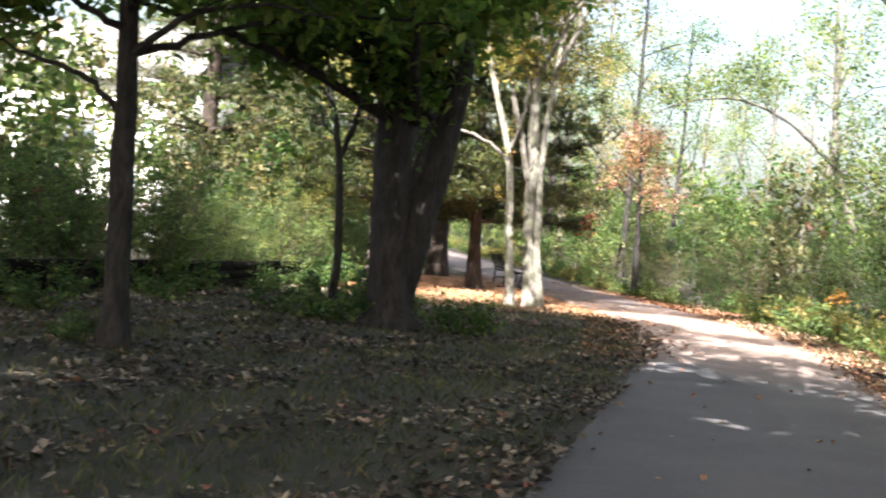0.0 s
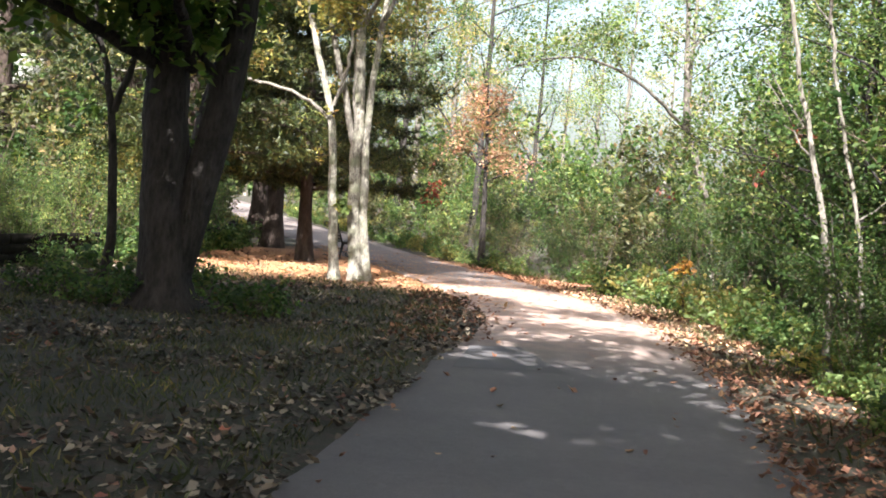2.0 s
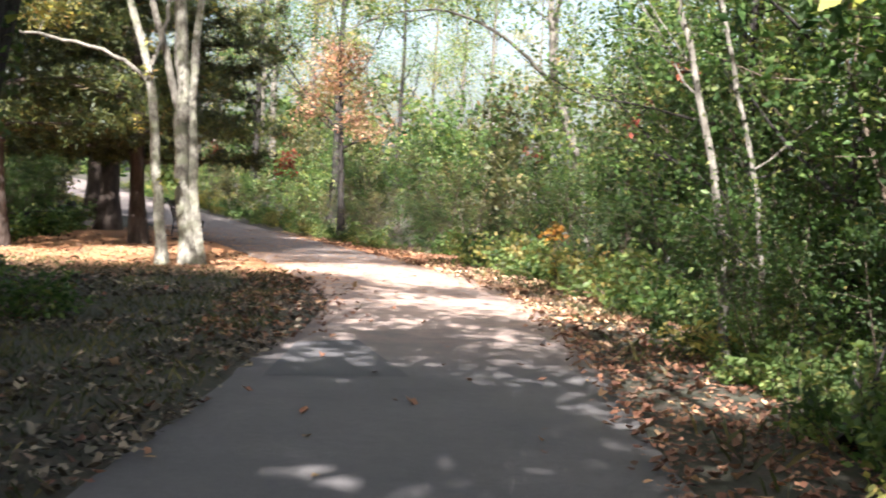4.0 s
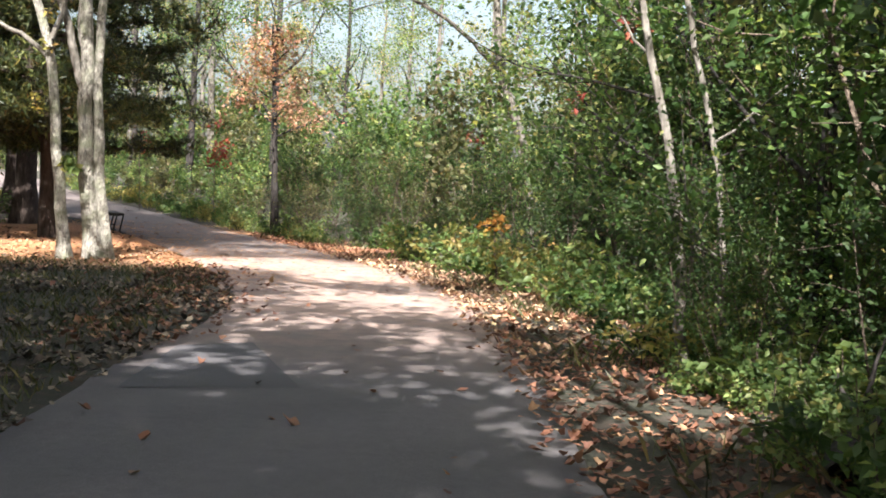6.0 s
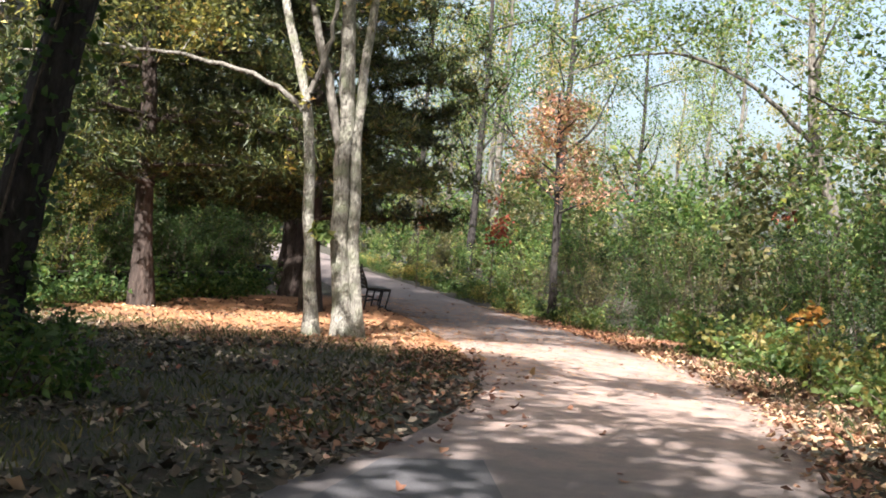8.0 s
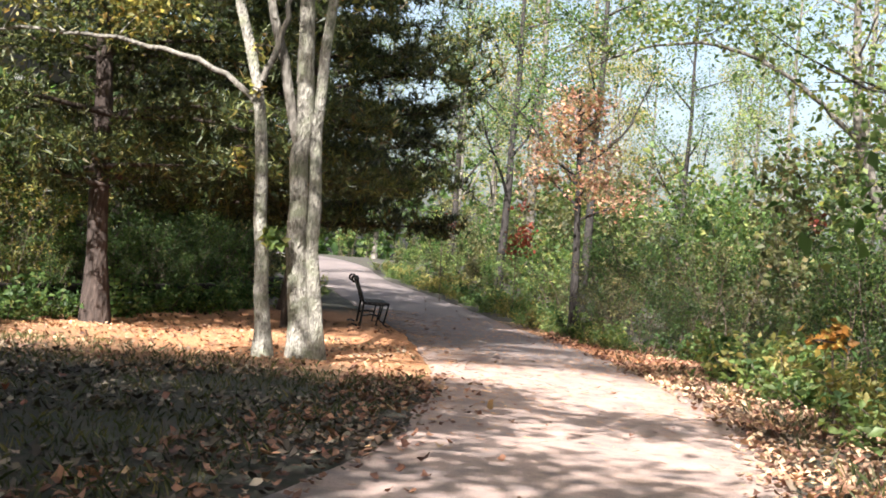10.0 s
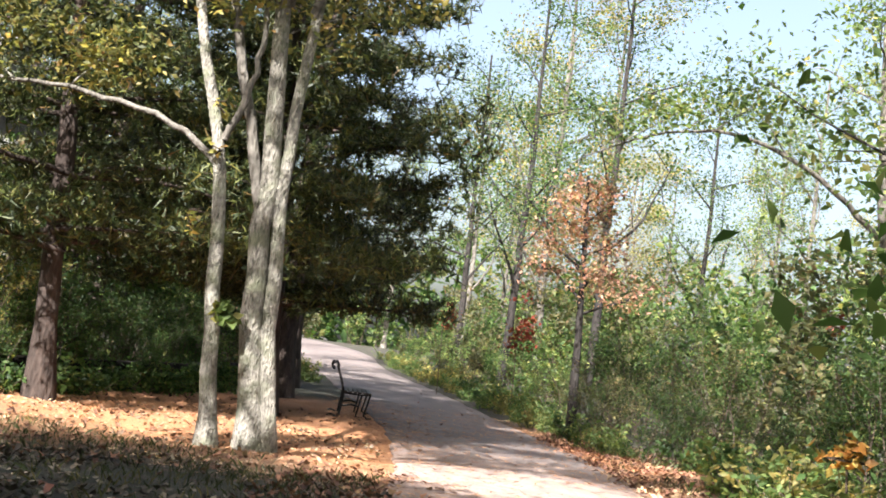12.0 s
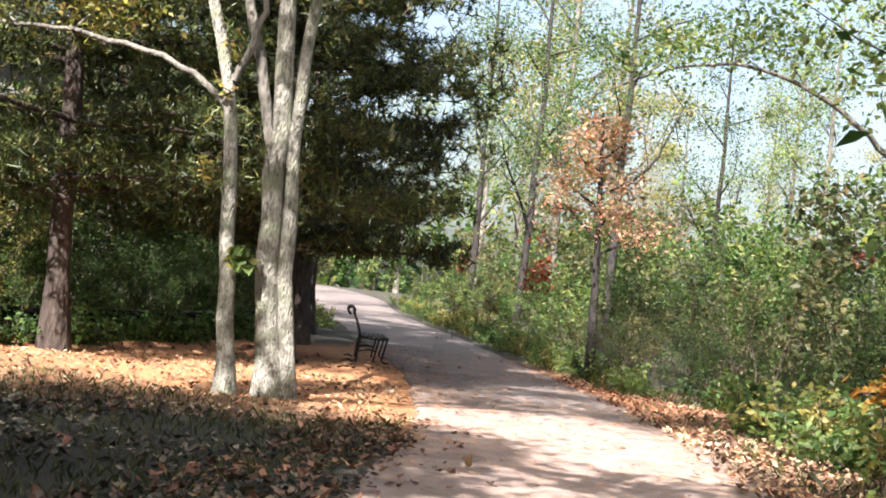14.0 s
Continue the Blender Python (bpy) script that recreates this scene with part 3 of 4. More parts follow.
# ---- the big dark trees on the grass ----
grown_tree("maple_tree", "large dark-barked maple tree with a leafy crown", (-1.62, 17.5, 0), [
    (((0, 0, -0.1), (-0.05, 0, 1.0), (-0.13, 0, 1.8), (-0.22, 0, 3.4), (-0.4, -0.2, 4.4), (-0.9, -1.2, 6.0), (-1.6, -3.0, 8.5)), 0.31, 0.1, True),
    (((0.08, 0, 0.5), (0.22, 0.05, 1.2), (0.38, 0.05, 1.9), (0.64, 0.05, 3.4), (0.66, -0.6, 5.0), (0.95, -2.0, 7.5)), 0.22, 0.09, False),
    (((-0.2, 0, 3.0), (-1.0, -0.6, 3.9), (-2.2, -1.4, 4.3), (-3.6, -2.2, 4.6)), 0.12, 0.03, False),
    (((-0.15, 0, 2.9), (-0.4, -1.0, 3.7), (-0.6, -2.2, 4.1), (-0.7, -3.6, 4.3)), 0.11, 0.03, False),
    (((0.2, 0, 3.2), (0.5, -0.8, 3.7), (0.9, -1.8, 4.0), (1.3, -2.8, 4.0)), 0.08, 0.02, False),
    (((-0.15, 0, 2.7), (-1.2, -1.5, 3.3), (-2.4, -2.6, 3.6), (-3.4, -3.6, 3.7)), 0.08, 0.02, False),
    (((0.1, 0, 2.8), (0.3, -1.5, 3.4), (0.6, -3.0, 3.6), (0.7, -4.0, 3.6)), 0.08, 0.02, False),
    # leader and limbs above the view, added to shade trunks and path
    (((-0.9, -1.2, 6.0), (-1.0, -0.8, 7.5), (-0.8, 0.5, 9.4), (-0.5, 1.7, 10.1), (-0.4, 2.6, 10.6)), 0.09, 0.02, True),
    (((0.5, -0.6, 5.0), (2.0, -1.6, 6.6), (3.6, -2.2, 7.2), (4.8, -2.3, 7.4)), 0.09, 0.02, False),
    (((0.5, -0.6, 5.0), (1.5, -2.5, 6.4), (2.3, -4.5, 7.0), (2.7, -6.0, 7.0)), 0.09, 0.02, False),
    (((0.5, -0.6, 5.0), (0.7, -2.5, 6.6), (1.0, -4.8, 7.2), (1.0, -7.0, 7.2)), 0.09, 0.02, False),
], BARK_DARK, MAPLE, 21, 28000, 0.18, 0.36, 7, 18, start=0.45)
grown_tree("leaning_tree", "dark ivy-clad tree leaning over the grass", (-2.45, 20.6, 0), [
    (((0, 0, -0.1), (0.1, 0, 0.8), (0.36, 0, 2.2), (0.72, 0, 3.8), (1.5, -0.5, 6.0), (2.4, -1.0, 8.0)), 0.25, 0.08, True),
    (((0.4, 0, 2.8), (0.2, -0.3, 3.6), (0.1, -0.6, 4.4)), 0.06, 0.02, False),
    # two unseen limbs reaching right, added for shade on the bend
    (((0.75, 0, 4.0), (1.6, 0.0, 5.6), (2.5, 0.1, 6.8), (4.2, 0.3, 7.2), (5.6, 0.4, 7.2)), 0.09, 0.02, False),
    (((0.75, 0, 4.0), (2.0, -0.4, 6.2), (3.2, -0.6, 7.8), (4.6, -0.7, 8.4), (6.2, -0.6, 8.5)), 0.08, 0.02, False),
], BARK_DARK, DEEP, 22, 4000, 0.14, 0.34, 6, 14, start=0.9, bare=0.65)
grown_tree("sapling", "slender dark forked sapling on the grass", (-2.75, 18.9, 0), [
    (((0, 0, -0.1), (-0.02, 0, 1.2), (-0.12, 0, 2.4), (-0.4, 0, 3.3), (-0.7, 0, 5.0)), 0.075, 0.02, True),
    (((-0.11, 0, 2.3), (0.1, 0, 2.9), (0.15, 0, 3.8), (0.3, 0, 5.0)), 0.05, 0.015, False),
], BARK_DARK, DEEP, 23, 1800, 0.11, 0.25, 5, 8)
grown_tree("young_maple", "slim dark young maple tree on the grass", (-3.05, 11.85, 0), [
    (((0, 0, -0.1), (-0.02, 0, 1.0), (-0.08, 0, 2.2), (-0.15, 0, 3.2), (-0.2, 0, 4.5), (-0.3, 0, 7.5), (-0.4, 0, 9.5)), 0.125, 0.03, True),
    (((-0.07, 0, 2.1), (-0.4, -0.1, 2.45), (-0.8, -0.2, 2.55), (-1.4, -0.3, 2.75)), 0.035, 0.01, False),
    (((-0.1, 0, 2.7), (0.5, -0.2, 3.1), (1.2, -0.4, 3.2), (1.9, -0.5, 3.1)), 0.04, 0.01, False),
    (((-0.1, 0, 2.9), (-0.7, -0.5, 3.2), (-1.5, -0.9, 3.3)), 0.04, 0.01, False),
    (((-0.14, 0, 3.1), (0.2, -0.8, 3.5), (0.5, -1.8, 3.6)), 0.04, 0.01, False),
    (((-0.12, 0, 2.7), (0.8, 0.4, 3.1), (1.8, 0.8, 3.35), (2.7, 1.0, 3.35)), 0.04, 0.01, False),
    # unseen upper limbs, added to shade the grass
    (((-0.25, 0, 6.0), (1.0, -0.5, 7.4), (2.6, -0.8, 8.4), (4.2, -1.0, 8.8)), 0.05, 0.012, False),
    (((-0.25, 0, 5.6), (-1.2, 0.6, 7.0), (-2.6, 1.0, 8.0)), 0.05, 0.012, False),
    (((-0.25, 0, 6.2), (0.6, -1.6, 7.6), (1.4, -3.0, 8.4)), 0.05, 0.012, False),
    (((-0.25, 0, 6.4), (0.8, 1.0, 7.8), (1.8, 1.6, 8.6)), 0.05, 0.012, False),
], BARK_DARK, MAPLE, 24, 15000, 0.15, 0.26, 6, 10, start=0.4)
grown_tree("pale_tree", "pale leaning trunks in the thicket", (5.78, 16.7, 0), [
    (((0, 0, -0.1), (-0.11, 0, 0.85), (-0.21, 0, 1.6), (-0.32, 0, 2.1), (-0.45, 0, 2.5), (-0.68, 0, 3.3), (-0.9, 0.1, 4.6)), 0.044, 0.018, True),
    (((0.35, 0.3, -0.1), (0.3, 0.3, 1.2), (0.16, 0.3, 1.9), (0.0, 0.3, 2.5), (-0.25, 0.3, 3.4), (-0.4, 0.3, 4.8)), 0.03, 0.016, True),
], BARK_PALE, GREEN, 25, 4200, 0.065, 0.25, 7, 12, start=0.15)

# ---- the small russet tree and the tree with the arching limb ----
leafy_tree("russet_tree", "small tree with russet autumn leaves", (1.5, 37.3, 0), 5.0, 0.18, BARK_DARK, RED, 31, 0.46, 12, 0.21, 4200, 0.09, 0.2, bend=0.1, lean=(-0.06, 0))
grown_tree("arching_tree", "tree with a long bare limb arching over the path", (7.5, 36.0, 0), [
    (((0, 0, -0.1), (-0.4, 0, 2.5), (-1.1, 0, 4.2), (-1.2, 0, 6.0), (-1.4, 0, 8.5)), 0.16, 0.04, True),
    (((-1.05, 0, 4.1), (-2.2, -0.3, 5.1), (-3.6, -0.4, 5.7), (-4.8, -0.4, 5.6), (-5.8, -0.5, 5.2), (-6.4, -0.5, 4.8)), 0.055, 0.01, False),
], BARK_PALE, LIGHT, 33, 3500, 0.12, 0.35, 6, 10)

# ---- pines ----
pine_tree("pine_tree", "dark pine tree with drooping needle boughs", (-4.2, 28.4, 0), 11.0, 0.3, 41, 2.1, 2.9, 10, 1.3, lean=(-0.06, 0), group="pines")
pine_tree("pine_tree", "dark pine tree with drooping needle boughs", (-2.4, 31.6, 0), 12.0, 0.3, 42, 1.75, 3.3, 14, 1.9, lean=(-0.05, 0), group="pines")
p3 = pine_tree("pine_tree", "dark pine tree with drooping needle boughs", (-5.4, 40.6, 0.05), 12.0, 0.55, 43, 2.6, 3.4, 9, 0.8, group="pines")
for x, y, a in ((-7.4, 34.0, 40), (-9.5, 39, 130), (-4.2, 37.0, 220), (-8.6, 29.0, 300)):
    place(p3, x, y, a, random.uniform(0.85, 1.0))

# ---- the wall of shrubs and young trees beside the path ----
shrubs = [bush("shrub", label, 3.6, 1.9, leaf, 50 + i, 4200, 0.08, 9, "shrubs beside the path")
          for i, (leaf, label) in enumerate(((GREEN, "dense green leafy shrub in the thicket"), (DEEP, "dark green leafy shrub in the thicket"), (LIGHT, "light green leafy shrub in the thicket"),
                                             (GREEN, "tall green leafy shrub in the thicket"), (YELLOW, "yellowing leafy shrub in the thicket"), (OLIVE, "dull olive-leaved shrub in the thicket")))]
low = [bush("undergrowth", label, 0.7, 0.9, leaf, 70 + i, 480, 0.1, 9, "undergrowth beside the path", 0.0, "plant", 0.07, bare=True)
       for i, (leaf, label) in enumerate(((LIGHT, "low bright green undergrowth plant"), (GREEN, "low green undergrowth plant"), (YELLOW, "low yellow-green undergrowth plant")))]
far_shrubs = [bush("shrub", label, 3.6, 2.0, leaf, 60 + i, 1300, 0.17, 6, "shrubs beside the path", spread=0.16, twigs=5)
              for i, (leaf, label) in enumerate(((GREEN, "green leafy shrub deep in the thicket"), (LIGHT, "light green shrub deep in the thicket"), (OLIVE, "dull olive shrub deep in the thicket")))]
rng = np.random.default_rng(90)


def far_at(x, y, size):
    place(far_shrubs[int(rng.integers(0, 3))], x, y, rng.uniform(0, 360), size * rng.uniform(0.85, 1.15))


def shrub_at(x, y, size, kinds):
    place(shrubs[kinds[int(rng.integers(0, len(kinds)))]], x, y, rng.uniform(0, 360), size * rng.uniform(0.85, 1.15))


y = 7.5
while y < 27:
    for gap, tall, kinds in ((1.75, 0.62, (0, 1, 2, 1)), (2.9, 0.95, (0, 1, 1, 3))):
        p = beside(y + rng.uniform(-0.5, 0.5), HALF + gap + (0.45 if 11 < y < 18.5 else 0.35 if y > 18.5 else 0) + rng.uniform(-0.25, 0.3))
        shrub_at(p[0], p[1], tall * (0.72 if tall < 0.7 and 13 < y < 25 else 1), kinds)
    if y > 10:
        p = beside(y + rng.uniform(-0.4, 0.4), HALF + 3.7 + rng.uniform(-0.2, 0.3))
        shrub_at(p[0], p[1], 1.4, (0, 1, 3, 0))
    for gap, tall in ((4.8, 1.35),):
        p = beside(y + rng.uniform(-0.5, 0.5), HALF + gap + rng.uniform(-0.25, 0.3))
        far_at(p[0], p[1], tall)
    y += 1.75
while y < 62:
    for gap, tall, kinds in ((1.35, 0.4, (1, 5, 2, 5, 1)), (2.7, 0.66, (1, 5, 0, 5, 3))):
        p = beside(y + rng.uniform(-0.6, 0.6), HALF + gap + (1.0 if y < 33 else 0) + rng.uniform(-0.3, 0.5))
        if y < 42:
            shrub_at(p[0], p[1], tall, kinds)
        else:
            far_at(p[0], p[1], tall)
    for gap, tall in ((4.4, 0.85), (7.0, 1.15)):
        p = beside(y + rng.uniform(-0.6, 0.6), HALF + gap + rng.uniform(-0.3, 0.5))
        far_at(p[0], p[1], tall)
    y += 2.3 if y < 45 else 2.8
y = 5.0
while y < 60:
    p = beside(y, HALF + (1.15 if y < 18 else 1.75 if y < 33 else 0.8) + rng.uniform(-0.15, 0.5))
    place(low[(0, 1, 1, 0, 2)[int(rng.integers(0, 5))]], p[0], p[1], rng.uniform(0, 360), rng.uniform(0.45, 1.0))
    y += rng.uniform(0.4, 0.8)
for k in range(22):
    p = beside(11.3 + (k % 11) * 0.62 + rng.uniform(-0.2, 0.2), HALF + (1.35 if k < 11 else 1.95) + rng.uniform(-0.25, 0.3))
    place(low[0 if k % 3 else 1], p[0], p[1], rng.uniform(0, 360), rng.uniform(0.55, 0.85))
for k in range(16):
    p = beside(20.5 + k * 0.6, HALF + 1.15 + rng.uniform(0, 0.5))
    place(low[(0, 1, 0, 2)[k % 4]], p[0], p[1], rng.uniform(0, 360), rng.uniform(0.7, 1.25))
place(shrubs[1], 3.2, 33.6, 40, 0.42)
for x, y, size, kind in ((6.0, 15.7, 0.42, 0), (6.4, 14.3, 0.52, 1), (6.2, 17.6, 0.55, 1), (6.6, 12.6, 0.5, 0)):
    place(shrubs[kind], x, y, 75 * size, size)
y = 36.0
while y < 62:  # low plants that crowd the far path's edges
    for side in (1, -1):
        if side > 0 or y > 44:
            p = beside(y, side * (HALF + 0.45 + rng.uniform(0, 0.3)))
            place(low[int(rng.integers(0, 3))], p[0], p[1], rng.uniform(0, 360), rng.uniform(0.4, 0.75))
    y += 1.05
# undergrowth round the big trees
for x, y, s in ((-2.3, 17.5, 0.9), (-2.8, 17.9, 0.8), (-0.75, 17.7, 0.9), (-0.5, 18.1, 0.7), (-2.1, 20.2, 1.0), (-2.9, 20.4, 1.2), (-2.2, 21.0, 0.8), (-3.4, 18.2, 0.7), (-3.5, 11.9, 0.5), (-5.2, 14.5, 0.8), (-4.8, 17.5, 0.7), (-4.9, 25.5, 0.6)):
    place(low[1], x, y, rng.uniform(0, 360), s)

# ---- the low timbers standing in for a dark band, and the shrubs behind ----
BANK = [(-8.0, 6.0), (-6.9, 13.0), (-6.1, 18.5), (-5.5, 22.0), (-5.2, 26.0), (-5.1, 31.0), (-5.3, 36.0), (-6.4, 42.0)]


def box(shape, size, at=(0, 0, 0), turn=0.0, bevel=0.01):
    """A block with chamfered upright and level edges."""
    x, y, z = (q / 2 for q in size)
    b = min(bevel, x * 0.4, y * 0.4, z * 0.4)
    rings = []
    for h, i in ((-z, b), (-z + b, 0), (z - b, 0), (z, b)):
        rings.append([(-x + i, -y + b + i, h), (-x + b + i, -y + i, h), (x - b - i, -y + i, h), (x - i, -y + b + i, h), (x - i, y - b - i, h), (x - b - i, y - i, h), (-x + b + i, y - i, h), (-x + i, y - b - i, h)])
    v = np.array(rings).reshape(-1, 3)
    c, s = math.cos(turn), math.sin(turn)
    v = v @ np.array([[c, s, 0], [-s, c, 0], [0, 0, 1]]) + at
    f = [[r * 8 + k, r * 8 + (k + 1) % 8, (r + 1) * 8 + (k + 1) % 8, (r + 1) * 8 + k] for r in range(3) for k in range(8)]
    shape.add(v, f)
    shape.add(v[:8][::-1], [list(range(8))])
    shape.add(v[24:], [list(range(8))])


# near-black timbers added in place of the dark, shaded bushes
def build_shade_band():
    root = thing("retaining_wall", "low near-black timbers standing in for a band of shaded bushes", "wall", kind="structure")
    pts = [np.array(p) for p in BANK]
    for a, b in zip(pts, pts[1:]):
        n = max(1, round(np.linalg.norm(b - a) / 2.3))
        d = (b - a) / n
        turn = math.atan2(d[1], d[0])
        for k in range(n):
            for course in range(3):
                mid = a + d * (k + 0.5 + (0.0 if course % 2 else 0.12))
                s = Shape()
                box(s, (np.linalg.norm(d) - 0.02, 0.16, 0.15), (mid[0] + rng.normal(0, 0.012), mid[1], flat_rise(mid[1]) + 0.055 + 0.155 * course), turn + rng.normal(0, 0.004), 0.015)
                part("timber", s, SHADE_BAND, root)
    return root


build_shade_band()
for k in range(13):
    y = 14.5 + k * 0.95 + rng.uniform(-0.3, 0.3)
    x = float(np.interp(y, [q[1] for q in BANK], [q[0] for q in BANK])) - 0.15 + rng.uniform(-0.2, 0.2)
    shrub_at(x, y, rng.uniform(0.4, 0.62), (2, 4, 2, 0))
for k in range(14):
    place(low[1], -4.75 + rng.uniform(-0.3, 0.2), 25.5 + k * 0.85, rng.uniform(0, 360), rng.uniform(0.7, 1.1))
    shrub_at(-6.0 + rng.uniform(-0.5, 0.3), 25.0 + k * 0.95, rng.uniform(0.36, 0.6), (1, 1, 0))
for x, y, size in ((-8.2, 18.4, 0.5), (-9.0, 20.0, 0.55), (-9.6, 22.4, 0.6), (-10.4, 24.5, 0.65), (-8.4, 22.0, 0.5)):
    shrub_at(x, y, size, (1, 0))
for k in range(26):
    y = 8 + k * 1.15 + rng.uniform(-0.4, 0.4)
    x = float(np.interp(y, [q[1] for q in BANK], [q[0] for q in BANK])) + 0.45 + rng.uniform(-0.1, 0.25)
    place(low[1], x, y, rng.uniform(0, 360), rng.uniform(0.5, 1.0))
for k in range(44):
    y = 7 + k * 0.85
    x = float(np.interp(y, [q[1] for q in BANK], [q[0] for q in BANK])) - 0.9 - (k % 3) * 1.3 - rng.uniform(0, 0.6)
    if k % 3:
        far_at(x, y, (0, 0.9, 1.15)[k % 3])
        continue
    shrub_at(x, y, 0.6, (2, 0, 4, 2, 1) if 14 < y < 45 else (0, 1, 2))
for x, y, size in ((-7.9, 44.6, 0.85), (-7.3, 42.8, 0.6), (-8.9, 46.8, 0.85), (-8.3, 40.8, 0.7)):
    far_at(x, y, size)
for k in range(22):
    p = beside(45 + k * 1.3, -HALF - 1.5 - rng.uniform(0, 4.5))
    far_at(p[0], p[1], rng.uniform(0.5, 1.0))
for k in range(9):
    far_at(-27 + k * 2.2 + rng.uniform(-1, 1), 80 + k * 1.2, 1.1)

# ---- woodland ----
woods = [leafy_tree("woodland_tree", label, (0, 0, -60 - i), 11.0, 0.24, bark, leaf, 100 + i, 0.25, 10, 0.26, 5800, 0.095, 0.32, group="woodland trees", sides=8, rise=0.9)
         for i, (leaf, bark, label) in enumerate(((GREEN, BARK_DARK, "tall woodland tree with green foliage"), (LIGHT, BARK_PALE, "tall pale-barked tree with light green foliage"),
                                                  (YELLOW, BARK_PALE, "tall pale-barked tree with yellowing foliage"), (DEEP, BARK_DARK, "tall dark-leaved woodland tree")))]


def wood_at(x, y, size, kinds=(0, 1, 2, 3)):
    if 0.5 < x < 7 and y > 38 and rng.uniform() < 0.45:  # the open sky above the bend
        return
    place(woods[kinds[int(rng.integers(0, len(kinds)))]], x, y, rng.uniform(0, 360), size * rng.uniform(0.88, 1.12))


for k in range(15):  # right of the path
    y = 20 + k * 3.6
    p = beside(y, HALF + 9.5 + rng.uniform(0, 3.5))
    wood_at(p[0], p[1], 0.95, (2, 1, 2, 0))
for k in range(12):  # far ring
    a = radians(52 + k * 6.8)
    wood_at(-6 + 58 * math.cos(a), 34 + 52 * math.sin(a), 1.2, (2, 2, 1))
for k in range(12):  # left, behind the shrubs
    if k > 7:
        wood_at(-12 - rng.uniform(0, 7), -4 + k * 5.5, 0.95, (0, 1, 2))
for k in range(8):
    p = beside(46 + k * 4, -HALF - 5 - rng.uniform(0, 3))
    wood_at(p[0], p[1], 0.9, (0, 2, 3))
for k in range(7):
    p = beside(44 + k * 4, HALF + 3.5 + rng.uniform(0, 4))
    wood_at(p[0], p[1], 1.2, (2, 1, 2))
for y, off in ((43, 3.0), (48.5, 2.4), (45, -2.9), (51, -2.4), (57, 2.6)):
    p = beside(y, off + math.copysign(HALF, off))
    wood_at(p[0], p[1], 1.0, (3, 0))
for k, (x, y, tall, leaf, label) in enumerate((
        (7.6, 12.2, 7.0, GREEN, "dense green young tree in the thicket"), (7.7, 15.0, 6.5, LIGHT, "light green young tree in the thicket"), (7.5, 18.6, 8.0, GREEN, "dense green young tree in the thicket"),
        (7.3, 21.6, 7.0, LIGHT, "light green young tree in the thicket"), (7.9, 24.6, 7.5, GREEN, "dense green young tree in the thicket"), (8.4, 28.0, 7.0, LIGHT, "light green young tree in the thicket"))):
    leafy_tree("thicket_tree", label, (x, y, 0), tall, 0.14, BARK_DARK, leaf, 140 + k, 0.14, 16, 0.3, 11000, 0.07, 0.26, sides=8, rise=0.6, group="thicket trees")
# tall trees added out of view beside the start, to shade grass and path
shade = leafy_tree("canopy_tree", "tall broad-crowned tree, unseen, added to shade the path", (0, 0, -70), 12.0, 0.4, BARK_DARK, DEEP, 120, 0.45, 13, 0.36, 6200, 0.31, 0.42, group="trees shading the path", sides=9, rise=0.35)
for k, (x, y, s) in enumerate(((-7.2, 8.0, 0.95), (-7.0, 3.6, 0.9), (-6.0, -1.5, 1.05), (-2.8, -5.0, 1.0), (8.6, -6.5, 0.85), (-4.0, 6.6, 0.95), (-2.6, 3.8, 1.05), (-0.8, -3.5, 1.1), (0.7, -2.4, 1.0), (2.4, -7.5, 1.0), (-8.6, 11.0, 0.9), (-9.6, -4.0, 1.0), (-2.2, 1.0, 0.9), (11.2, -3.0, 1.0))):
    place(shade, x, y, 70 * k, s)
# trees with limbs out of view, added only to shade path and thicket
grown_tree("overhanging_tree", "broad unseen tree added to shade the path", (5.0, 6.2, 0), [
    (((0, 0, -0.1), (-0.1, 0, 2.0), (-0.3, 0, 4.0), (-0.6, 0.2, 6.2)), 0.2, 0.06, True),
    (((-0.4, 0, 4.6), (-2.0, 1.0, 7.0), (-3.5, 2.0, 8.0), (-4.8, 3.0, 8.3)), 0.09, 0.02, False),
    (((-0.4, 0, 4.8), (-1.5, 2.3, 7.2), (-2.2, 4.5, 7.8)), 0.08, 0.02, False),
    (((-0.4, 0, 5.0), (-3.0, -0.3, 7.4), (-5.0, 0.0, 8.0)), 0.08, 0.02, False),
    (((-0.4, 0, 4.8), (-2.4, -0.6, 6.4), (-4.2, -0.3, 6.9), (-5.2, 0.2, 7.0)), 0.08, 0.02, False),
    (((-0.4, 0, 4.9), (-2.4, -1.4, 6.6), (-4.0, -1.3, 7.2), (-5.4, -0.6, 7.4)), 0.08, 0.02, False),
], BARK_DARK, DEEP, 130, 10000, 0.2, 0.36, 6, 10, start=0.92, bare=0.45)
